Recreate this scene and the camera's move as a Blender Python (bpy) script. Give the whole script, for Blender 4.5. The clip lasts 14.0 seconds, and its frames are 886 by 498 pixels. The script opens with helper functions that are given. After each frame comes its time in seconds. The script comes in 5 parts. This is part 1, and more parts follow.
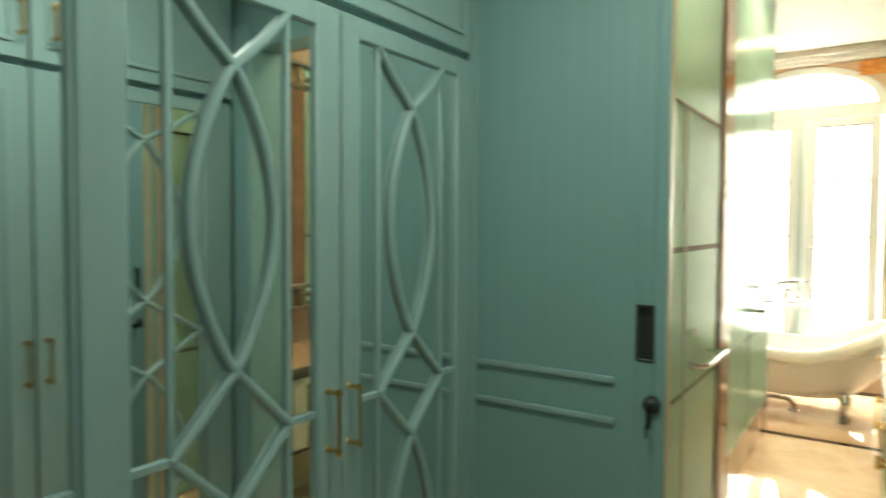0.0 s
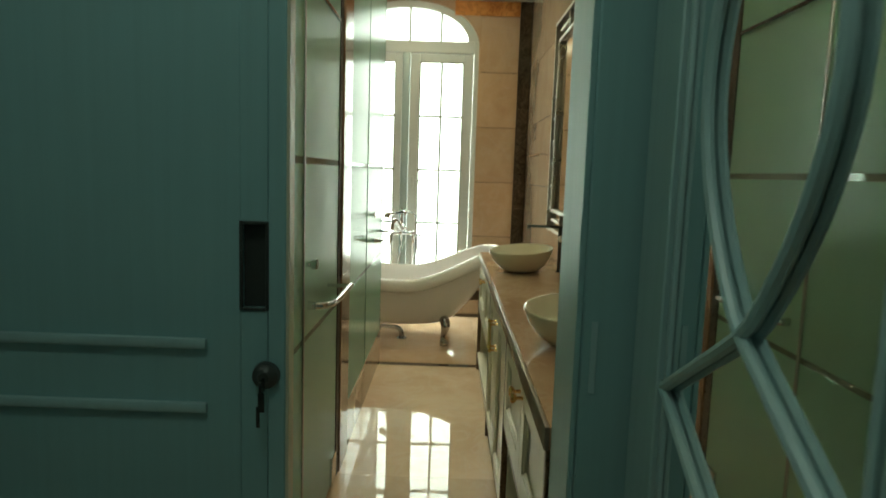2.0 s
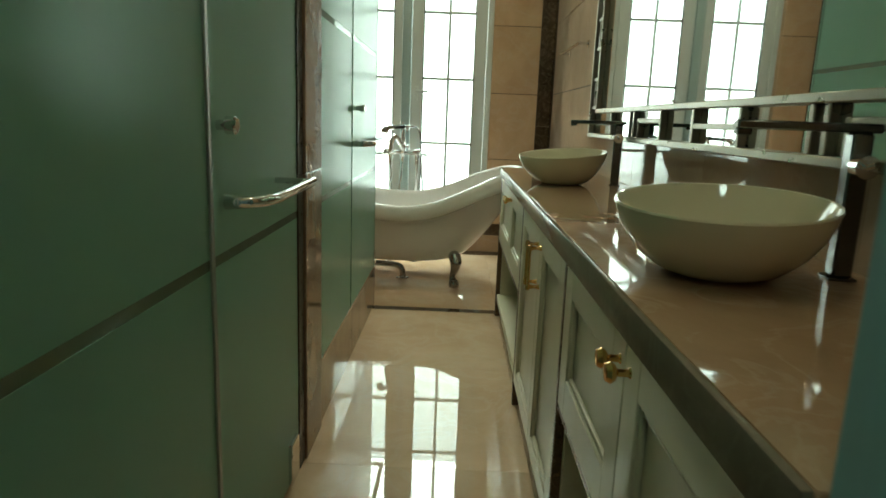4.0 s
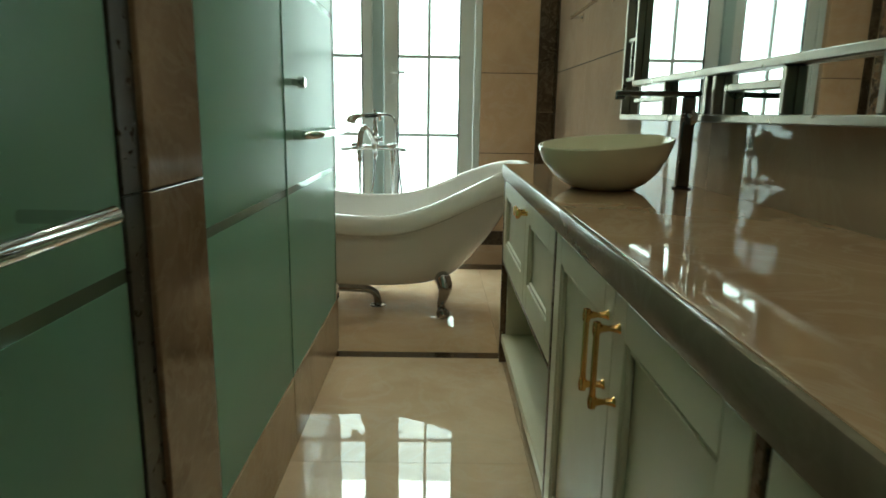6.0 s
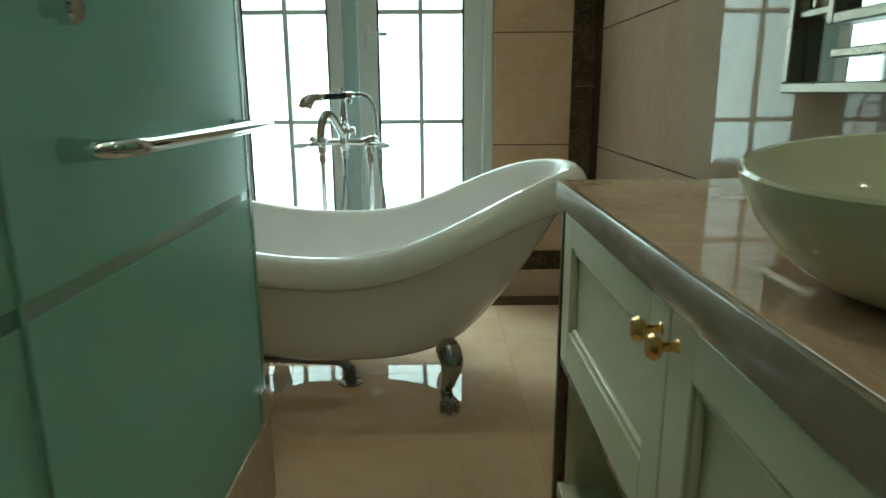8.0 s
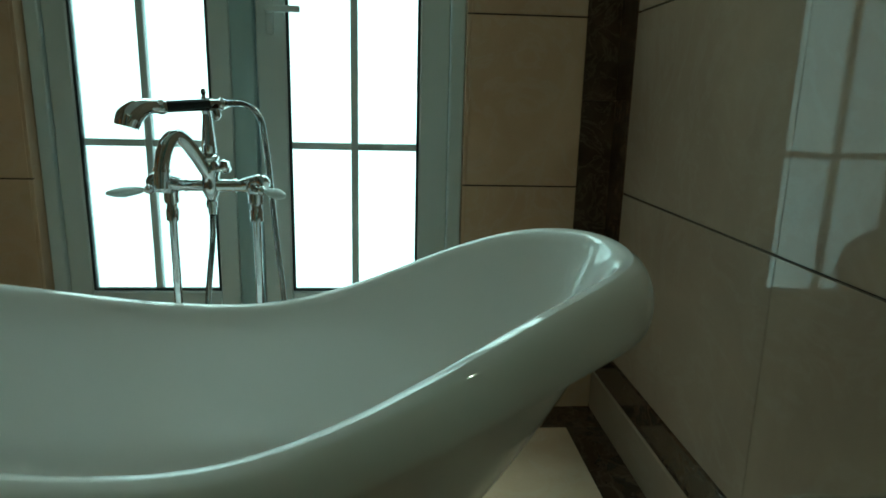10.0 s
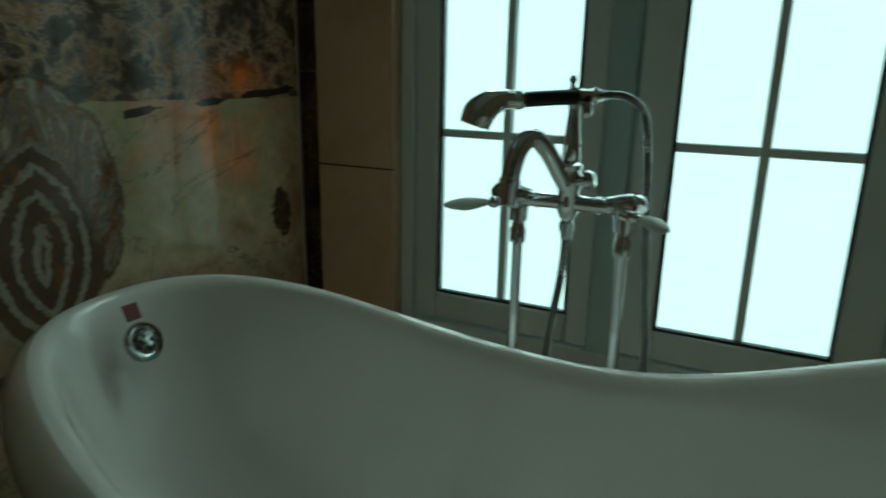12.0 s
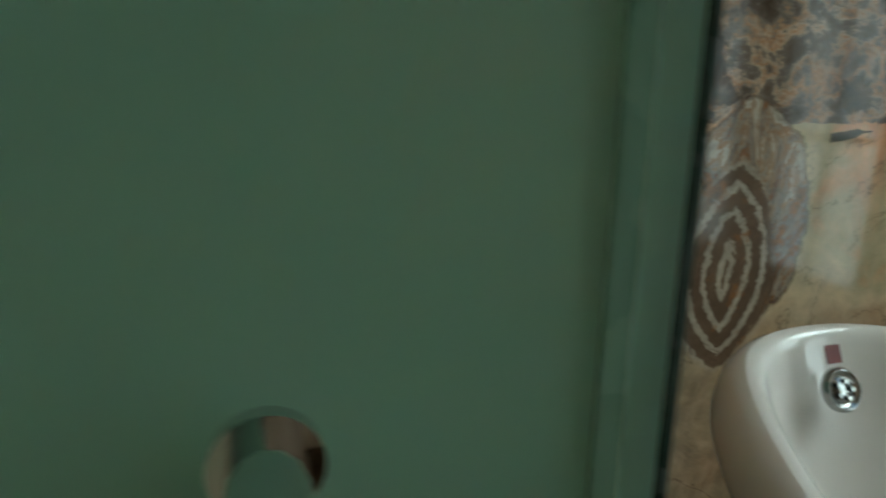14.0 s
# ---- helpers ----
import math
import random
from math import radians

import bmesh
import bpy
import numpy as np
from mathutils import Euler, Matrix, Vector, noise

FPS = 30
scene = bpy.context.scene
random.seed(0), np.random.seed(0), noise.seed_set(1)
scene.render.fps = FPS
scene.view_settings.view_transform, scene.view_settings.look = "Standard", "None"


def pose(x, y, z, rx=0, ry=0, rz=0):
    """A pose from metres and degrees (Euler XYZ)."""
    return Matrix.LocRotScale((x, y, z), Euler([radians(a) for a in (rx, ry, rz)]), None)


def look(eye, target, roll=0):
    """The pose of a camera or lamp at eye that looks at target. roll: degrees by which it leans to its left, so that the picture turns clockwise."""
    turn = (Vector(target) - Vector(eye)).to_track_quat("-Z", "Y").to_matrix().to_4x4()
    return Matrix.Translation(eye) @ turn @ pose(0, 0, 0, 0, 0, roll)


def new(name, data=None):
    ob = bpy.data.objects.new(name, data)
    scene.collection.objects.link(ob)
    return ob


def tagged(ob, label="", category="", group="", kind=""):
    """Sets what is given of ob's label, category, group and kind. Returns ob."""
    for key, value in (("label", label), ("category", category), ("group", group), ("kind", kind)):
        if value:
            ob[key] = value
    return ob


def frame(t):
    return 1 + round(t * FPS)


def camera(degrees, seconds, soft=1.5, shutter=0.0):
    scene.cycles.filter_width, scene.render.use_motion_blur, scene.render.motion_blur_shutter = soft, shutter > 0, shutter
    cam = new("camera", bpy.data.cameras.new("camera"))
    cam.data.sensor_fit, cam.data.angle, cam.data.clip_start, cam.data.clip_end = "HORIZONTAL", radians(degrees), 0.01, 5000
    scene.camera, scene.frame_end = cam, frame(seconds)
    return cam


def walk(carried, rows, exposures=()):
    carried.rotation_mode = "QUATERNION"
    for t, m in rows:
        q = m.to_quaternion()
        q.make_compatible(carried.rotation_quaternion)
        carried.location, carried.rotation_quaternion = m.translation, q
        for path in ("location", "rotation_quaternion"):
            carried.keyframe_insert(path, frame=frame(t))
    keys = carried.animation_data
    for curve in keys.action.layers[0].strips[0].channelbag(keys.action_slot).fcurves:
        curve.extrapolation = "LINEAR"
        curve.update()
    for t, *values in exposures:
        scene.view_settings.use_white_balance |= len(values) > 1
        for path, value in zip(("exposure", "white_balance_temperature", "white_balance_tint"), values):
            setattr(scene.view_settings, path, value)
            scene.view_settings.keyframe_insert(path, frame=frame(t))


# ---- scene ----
cam = camera(69.0, 14.0, soft=1.7, shutter=0.35)
PATH = [
    (0, (0.971, -2.153, 1.571), (-0.151, -0.499, 1.494), 0.3),
    (0.5, (0.908, -2.041, 1.567), (0.306, -0.137, 1.455), 0.7),
    (1, (0.867, -1.897, 1.542), (0.622, 0.081, 1.377), 0.5),
    (1.5, (0.781, -1.717, 1.504), (0.788, 0.276, 1.339), 1.5),
    (2, (0.77, -1.461, 1.44), (0.756, 0.525, 1.206), 1.9),
    (2.5, (0.762, -1.217, 1.35), (0.723, 0.745, 0.962), 2.4),
    (5, (0.731, 0.012, 1.082), (0.712, 1.972, 0.687), 2.0),
    (5.5, (0.727, 0.254, 1.09), (0.687, 2.214, 0.693), 1.2),
    (6, (0.734, 0.489, 1.077), (0.75, 2.446, 0.667), 0.9),
    (6.5, (0.716, 0.784, 1.075), (0.744, 2.743, 0.67), -0.4),
    (7, (0.72, 1.098, 1.065), (0.684, 3.053, 0.642), -0.3),
    (9.5, (0.752, 2.705, 1.079), (0.905, 4.635, 0.578), 0.6),
    (10, (0.789, 2.949, 1.084), (0.941, 4.892, 0.638), 1.4),
    (10.5, (0.787, 3.154, 1.138), (0.945, 5.087, 0.652), 1.3),
    (11, (0.787, 3.289, 1.105), (0.68, 5.231, 0.641), 0.8),
    (11.5, (0.729, 3.38, 1.098), (0.228, 5.254, 0.612), 0.9),
    (12, (0.661, 3.404, 1.096), (-0.201, 5.131, 0.575), 1.1),
    (12.5, (0.579, 3.387, 1.095), (-0.587, 4.93, 0.584), 0.8),
    (13, (0.512, 3.361, 1.074), (-0.975, 4.612, 0.603), 0.4),
    (13.5, (0.459, 3.3, 1.08), (-1.283, 4.166, 0.614), -0.1),
    (14, (0.424, 3.215, 1.098), (-1.429, 3.777, 0.594), 1.0),
]
EXPOSURES = (
    (0.0, 2.95, 7500, -4), (0.5, 1.95, 6950, -11), (1.0, 1.0, 6950, -14), (1.5, 1.2, 6950, -14), (2.5, 1.4, 6850, -16), (5.0, 0.9, 6100, -21),
    (6.5, 1.0, 5850, -20), (7.2, 1.05, 5650, -22), (9.5, -0.15, 5150, -33), (10.5, -0.6, 4950, -40), (11.5, -1.3, 5500, -36), (12.5, -0.75, 5150, -32),
    (13.0, 0.3, 5500, -24), (13.4, 0.6, 6000, -17), (14.0, 0.35, 5750, -12),
)
walk(cam, [(t, look(eye, target, roll)) for t, eye, target, roll in PATH], exposures=EXPOSURES)

# ---------------------------------------------------------------- light
world = bpy.data.worlds.new("world")
scene.world = world
world.use_nodes = True
wn = world.node_tree.nodes
sky = wn.new("ShaderNodeTexSky")
sky.sky_type, sky.sun_disc = 'NISHITA', False
sky.sun_elevation, sky.sun_rotation = radians(47), radians(-9)
world.node_tree.links.new(sky.outputs[0], wn["Background"].inputs[0])
wn["Background"].inputs[1].default_value = 0.15

sun = bpy.data.lights.new("sun", 'SUN')
sun.energy, sun.angle, sun.color = 5.0, radians(55), (1.0, 0.98, 0.94)
new("sun", sun).matrix_world = look((0, 0, 0), (0.10, -0.66, -0.72))


def lamp(name, place, size, watts, colour, aim=(0, 0, -1), tall=None):
    d = bpy.data.lights.new(name, 'AREA')
    d.shape, d.size = ('RECTANGLE', size) if tall else ('DISK', size)
    if tall:
        d.size_y = tall
    d.energy, d.color = watts, colour
    ob = new(name, d)
    ob.matrix_world = look(place, Vector(place) + Vector(aim))
    return ob


WARM, NEUTRAL = (1.0, 0.84, 0.64), (1.0, 0.95, 0.86)
BATH_SPOTS = ((0.37, 4.30, 3.2), (0.62, 2.45, 2.9), (0.62, 0.65, 2.4))
for sx, sy, watts in BATH_SPOTS:
    lamp("spot_lamp", (sx, sy, 3.215), 0.07, watts, WARM)
lamp("cubicle_lamp", (0.10, 0.35, 2.98), 0.10, 2.0, (1.0, 0.86, 0.5))
for sx, sy, watts in ((0.5, -1.15, 1.3), (0.5, -2.9, 0.45)):
    lamp("dressing_lamp", (sx, sy, 2.66), 0.30, watts, (0.92, 1.0, 0.98))

# ---------------------------------------------------------------- materials


class Net:
    """A small writer of node trees."""

    def __init__(self, name):
        self.m = bpy.data.materials.new(name)
        self.m.use_nodes = True
        self.t = self.m.node_tree
        self.b = self.t.nodes["Principled BSDF"]
        self.out = self.t.nodes["Material Output"]
        self.pos = self.t.nodes.new("ShaderNodeTexCoord").outputs["Object"]

    def put(self, socket, v):
        if isinstance(v, bpy.types.NodeSocket):
            self.t.links.new(v, socket)
        else:
            socket.default_value = v

    def op(self, kind, a, b=0.0, c=0.0, clamp=False):
        n = self.t.nodes.new("ShaderNodeMath")
        n.operation, n.use_clamp = kind, clamp
        for i, v in enumerate((a, b, c)):
            self.put(n.inputs[i], v)
        return n.outputs[0]

    def xyz(self, v=None):
        n = self.t.nodes.new("ShaderNodeSeparateXYZ")
        self.put(n.inputs[0], v or self.pos)
        return n.outputs

    def scaled(self, s, v=None):
        n = self.t.nodes.new("ShaderNodeMapping")
        self.put(n.inputs[0], v or self.pos)
        n.inputs["Scale"].default_value = s
        return n.outputs[0]

    def noise(self, scale, detail=4.0, rough=0.55, vec=None, warp=0.0):
        n = self.t.nodes.new("ShaderNodeTexNoise")
        self.put(n.inputs["Vector"], vec or self.pos)
        n.inputs["Scale"].default_value, n.inputs["Detail"].default_value = scale, detail
        n.inputs["Roughness"].default_value, n.inputs["Distortion"].default_value = rough, warp
        return n.outputs[0]

    def ramp(self, f, stops):
        n = self.t.nodes.new("ShaderNodeValToRGB")
        self.put(n.inputs[0], f)
        e = n.color_ramp.elements
        while len(e) < len(stops):
            e.new(0.5)
        for x, (p, col) in zip(e, stops):
            x.position = p
            x.color = (*col, 1) if not isinstance(col, (int, float)) else (col, col, col, 1)
        return n.outputs[0]

    def mix(self, f, a, b):
        n = self.t.nodes.new("ShaderNodeMix")
        n.data_type = 'RGBA'
        self.put(n.inputs[0], f)
        for i, v in ((6, a), (7, b)):
            self.put(n.inputs[i], (*v, 1) if isinstance(v, tuple) and len(v) == 3 else v)
        return n.outputs[2]

    def island(self):
        return self.t.nodes.new("ShaderNodeObjectInfo").outputs["Random"]

    def bump(self, h, strength=0.2, dist=0.002):
        n = self.t.nodes.new("ShaderNodeBump")
        n.inputs["Strength"].default_value, n.inputs["Distance"].default_value = strength, dist
        self.put(n.inputs["Height"], h)
        self.put(self.b.inputs["Normal"], n.outputs[0])

    def set(self, colour=None, rough=None, metal=None, **more):
        for k, v in (("Base Color", colour), ("Roughness", rough), ("Metallic", metal)):
            if v is not None:
                self.put(self.b.inputs[k], (*v, 1) if isinstance(v, tuple) and len(v) == 3 else v)
        for k, v in more.items():
            self.put(self.b.inputs[k.replace("_", " ")], v)
        return self.m


def shade(c, k):
    return tuple(min(1, v * k) for v in c)


def plain(name, colour, rough=0.5, metal=0.0, vary=0.1, scale=6.0, grain=0.0, **more):
    n = Net(name)
    f = n.noise(scale, 5)
    col = n.mix(f, shade(colour, 1 - vary), shade(colour, 1 + vary))
    r = n.ramp(n.noise(scale * 5, 3), ((0.3, max(0.02, rough * 0.85)), (0.7, min(1, rough * 1.2))))
    n.set(col, r, metal, **more)
    if grain:
        n.bump(n.noise(grain, 3), 0.15, 0.001)
    return n.m


def marble(name, dark, light, vein, rough=0.12, scale=3.0, veins=0.5, per_piece=0.12, relief=0.0, gloss=0.5):
    """Polished stone: clouds, fine grain and thin veins, a little different from piece to piece."""
    n = Net(name)
    sh = n.t.nodes.new("ShaderNodeVectorMath")
    n.put(sh.inputs[0], n.pos)
    cx = n.t.nodes.new("ShaderNodeCombineXYZ")
    rnd = n.island()
    for i in range(3):
        n.put(cx.inputs[i], n.op('MULTIPLY', rnd, 17.0 + 9 * i))
    n.put(sh.inputs[1], cx.outputs[0])
    v = sh.outputs[0]
    cloud = n.noise(scale, 7, 0.6, v, 0.6)
    col = n.mix(n.ramp(cloud, ((0.32, 0.0), (0.68, 1.0))), dark, light)
    vn = n.op('ABSOLUTE', n.op('SUBTRACT', n.noise(scale * 1.3, 6, 0.62, v, 1.6), 0.5))
    vm = n.ramp(vn, ((0.0, veins), (0.045, 0.0)))
    col = n.mix(vm, col, vein)
    grain = n.noise(scale * 40, 3, 0.6, v)
    col = n.mix(n.op('MULTIPLY', grain, 0.18), col, shade(dark, 0.8))
    br = n.op('MULTIPLY_ADD', rnd, per_piece * 2, 1 - per_piece)
    hs = n.t.nodes.new("ShaderNodeHueSaturation")
    n.put(hs.inputs["Color"], col)
    n.put(hs.inputs["Value"], br)
    n.set(hs.outputs[0], n.ramp(n.noise(scale * 9, 4, 0.6, v), ((0.3, rough * 0.8), (0.75, rough * 1.5))), Specular_IOR_Level=gloss)
    if relief:
        n.bump(n.noise(scale * 2.2, 2, 0.5, v), relief, 0.002)
    return n.m


M_FLOOR = marble("floor_marble", (0.58, 0.41, 0.27), (0.72, 0.54, 0.38), (0.68, 0.56, 0.43), 0.020, 2.2, 0.35, 0.05, gloss=0.7)
M_TILE = marble("wall_marble", (0.54, 0.36, 0.23), (0.67, 0.48, 0.32), (0.64, 0.50, 0.38), 0.10, 2.6, 0.35, 0.06, 0.03)
# pale stone of the right wall, its weaker light put into a darker colour
M_TILE_R = marble("shaded_pale_marble", (0.31, 0.225, 0.16), (0.40, 0.30, 0.215), (0.43, 0.35, 0.28), 0.028, 2.0, 0.2, 0.03, gloss=0.16)
M_DARK = marble("dark_emperador", (0.030, 0.018, 0.011), (0.085, 0.052, 0.031), (0.20, 0.14, 0.09), 0.09, 8.0, 0.4, 0.1, 0.03)
M_BROWN = marble("brown_marble", (0.16, 0.095, 0.055), (0.30, 0.19, 0.12), (0.34, 0.24, 0.16), 0.10, 4.0, 0.3, 0.06, 0.03)
M_TOP = marble("counter_marble", (0.37, 0.23, 0.138), (0.48, 0.315, 0.20), (0.53, 0.395, 0.285), 0.028, 3.2, 0.4, 0.02, gloss=0.42)
# brown edge stone, toned below the top so the colour carries its shade
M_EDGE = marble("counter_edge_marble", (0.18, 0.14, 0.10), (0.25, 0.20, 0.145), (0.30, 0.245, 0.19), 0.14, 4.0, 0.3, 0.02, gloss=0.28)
M_PLINTH = marble("tan_marble", (0.36, 0.25, 0.16), (0.50, 0.36, 0.25), (0.52, 0.41, 0.31), 0.05, 3.0, 0.3, 0.05)
M_JAMB = plain("dark_jamb", (0.022, 0.016, 0.011), 0.3, vary=0.25, scale=9)
M_AMBER = marble("amber_onyx", (0.62, 0.22, 0.05), (0.88, 0.42, 0.13), (0.42, 0.14, 0.04), 0.12, 6.0, 0.8, 0.1)
M_GROUT = plain("joint", (0.035, 0.025, 0.018), 0.8, vary=0.3)
M_PLASTER = plain("white_plaster", (0.78, 0.76, 0.71), 0.7, vary=0.03, grain=90)


def lacquer(name, colour, rough):
    """Brushed paint: upright streaks over broad cloudy patches."""
    n = Net(name)
    f = n.op('MULTIPLY_ADD', n.noise(1.0, 4, 0.6, n.scaled((55, 55, 1.2))), 0.6, n.op('MULTIPLY', n.noise(1.7, 4), 0.4))
    n.set(n.mix(n.ramp(f, ((0.35, 0.0), (0.65, 1.0))), shade(colour, 0.95), shade(colour, 1.04)), n.ramp(n.noise(1.0, 3, 0.5, n.scaled((30, 30, 2))), ((0.3, rough * 0.95), (0.7, rough * 1.1))))
    n.bump(n.noise(1.0, 3, 0.6, n.scaled((160, 160, 6))), 0.05, 0.001)
    return n.m


M_TEAL = lacquer("teal_lacquer", (0.26, 0.425, 0.435), 0.42)
M_TEAL_TRIM = lacquer("pale_teal_lacquer", (0.34, 0.485, 0.495), 0.36)
M_ALU = plain("dull_aluminium", (0.45, 0.47, 0.46), 0.42, 0.9, vary=0.1, scale=10)
M_EDGE_GLASS = plain("dark_glass_edge", (0.012, 0.035, 0.026), 0.25, vary=0.2)
M_EDGE_PALE = plain("polished_glass_edge", (0.20, 0.35, 0.27), 0.25, vary=0.1)
M_CREAM = plain("cream_lacquer", (0.60, 0.555, 0.415), 0.36, vary=0.03, scale=1.5)
M_FRAME = plain("white_window_frame", (0.66, 0.71, 0.71), 0.38, vary=0.04, scale=4.0)
M_BLUE = plain("blue_grey_frame", (0.42, 0.54, 0.56), 0.38, vary=0.05, scale=4.0)
M_GASKET = plain("black_gasket", (0.02, 0.022, 0.02), 0.6, vary=0.2)
M_ENAMEL = plain("white_enamel", (0.80, 0.775, 0.755), 0.04, vary=0.02, scale=2.0, Coat_Weight=0.6, Coat_Roughness=0.03)
M_CERAMIC = plain("ivory_ceramic", (0.74, 0.67, 0.51), 0.06, vary=0.03, scale=5.0, Coat_Weight=0.6, Coat_Roughness=0.03)
# chrome for low fittings, with the dark surroundings they mirror put into the colour
M_CHROME_DIM = plain("dimmed_chrome", (0.38, 0.38, 0.37), 0.12, 1.0, vary=0.08, scale=20)
M_CHROME = plain("chrome", (0.72, 0.73, 0.74), 0.035, 1.0, vary=0.04, scale=3)
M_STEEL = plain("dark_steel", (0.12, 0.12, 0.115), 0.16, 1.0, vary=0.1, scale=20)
M_HOSE = plain("hose_metal", (0.34, 0.35, 0.345), 0.22, 1.0, vary=0.08, scale=20)
M_BLACK = plain("black_handle", (0.016, 0.018, 0.018), 0.18, vary=0.2, scale=20)
M_BRONZE = plain("dark_bronze_metal", (0.13, 0.085, 0.05), 0.28, 0.8, vary=0.2, scale=20)
M_GOLD = plain("brass", (0.80, 0.47, 0.17), 0.16, 1.0, vary=0.1, scale=30)
M_LATTICE = plain("champagne_metal", (0.28, 0.25, 0.20), 0.30, 1.0, vary=0.04, scale=2)
M_LOCK = plain("dark_bronze", (0.055, 0.060, 0.055), 0.35, 0.3, vary=0.3, scale=30)
M_RED = plain("dark_red_print", (0.16, 0.03, 0.03), 0.4, vary=0.2)
M_MIRROR = plain("mirror", (0.86, 0.88, 0.87), 0.015, 1.0, vary=0.01)


def frosted():
    """Etched green glass: it scatters most light onwards, some evenly, and the polished side still mirrors a little."""
    n = Net("frosted_green_glass")
    col = n.mix(n.noise(1.6, 3), (0.50, 0.79, 0.66), (0.56, 0.84, 0.72))
    rf, tr, df, gl = (n.t.nodes.new(k) for k in ("ShaderNodeBsdfRefraction", "ShaderNodeBsdfTranslucent", "ShaderNodeBsdfDiffuse", "ShaderNodeBsdfGlossy"))
    fr = n.t.nodes.new("ShaderNodeFresnel")
    fr.inputs[0].default_value = 1.45
    gl.inputs["Roughness"].default_value = 0.22
    rf.inputs["Roughness"].default_value, rf.inputs["IOR"].default_value = 0.62, 1.25
    n.put(rf.inputs[0], n.mix(0.45, col, (1.0, 1.0, 1.0)))
    n.put(tr.inputs[0], col)
    n.put(df.inputs[0], col)
    m0, m1, m2 = (n.t.nodes.new("ShaderNodeMixShader") for _ in range(3))
    m0.inputs[0].default_value, m1.inputs[0].default_value = 0.42, 0.30
    n.put(m0.inputs[1], tr.outputs[0])
    n.put(m0.inputs[2], rf.outputs[0])
    n.put(m1.inputs[1], m0.outputs[0])
    n.put(m1.inputs[2], df.outputs[0])
    n.put(m2.inputs[0], n.op('MULTIPLY', fr.outputs[0], 0.7))
    n.put(m2.inputs[1], m1.outputs[0])
    n.put(m2.inputs[2], gl.outputs[0])
    n.put(n.out.inputs[0], m2.outputs[0])
    return n.m


def clear_glass(name, tint, rough=0.0):
    n = Net(name)
    return n.set(tint, rough, 0.0, Transmission_Weight=1.0, IOR=1.45)


M_FROST = frosted()


def thin_glass(name, tint):
    """A thin clear pane: nearly straight through, with a weak mirror image and a pale haze added to brighten it."""
    n = Net(name)
    tr, gl, mx = (n.t.nodes.new(k) for k in ("ShaderNodeBsdfTransparent", "ShaderNodeBsdfGlossy", "ShaderNodeMixShader"))
    fr = n.t.nodes.new("ShaderNodeFresnel")
    tr.inputs[0].default_value = (*tint, 1)
    gl.inputs["Roughness"].default_value = 0.03
    n.put(mx.inputs[0], n.op('MULTIPLY', fr.outputs[0], 0.8))
    n.put(mx.inputs[1], tr.outputs[0])
    n.put(mx.inputs[2], gl.outputs[0])
    haze, both = n.t.nodes.new("ShaderNodeBsdfTranslucent"), n.t.nodes.new("ShaderNodeMixShader")
    haze.inputs[0].default_value = (0.80, 0.88, 0.84, 1)
    both.inputs[0].default_value = 0.28
    n.put(both.inputs[1], mx.outputs[0])
    n.put(both.inputs[2], haze.outputs[0])
    n.put(n.out.inputs[0], both.outputs[0])
    return n.m


M_CLEAR = thin_glass("clear_glass", (0.78, 0.90, 0.84))
M_PANE = clear_glass("window_glass", (0.97, 1.0, 0.99))


def glow(name, colour, strength):
    n = Net(name)
    e = n.t.nodes.new("ShaderNodeEmission")
    n.put(e.inputs[0], n.mix(n.noise(0.25, 3), shade(colour, 0.94), colour))
    e.inputs[1].default_value = strength
    n.put(n.out.inputs[0], e.outputs[0])
    return n.m


M_SKY = glow("overcast_sky", (0.97, 0.98, 0.985), 3.0)
M_BULB = glow("lit_diffuser", (1.0, 0.88, 0.68), 14.0)


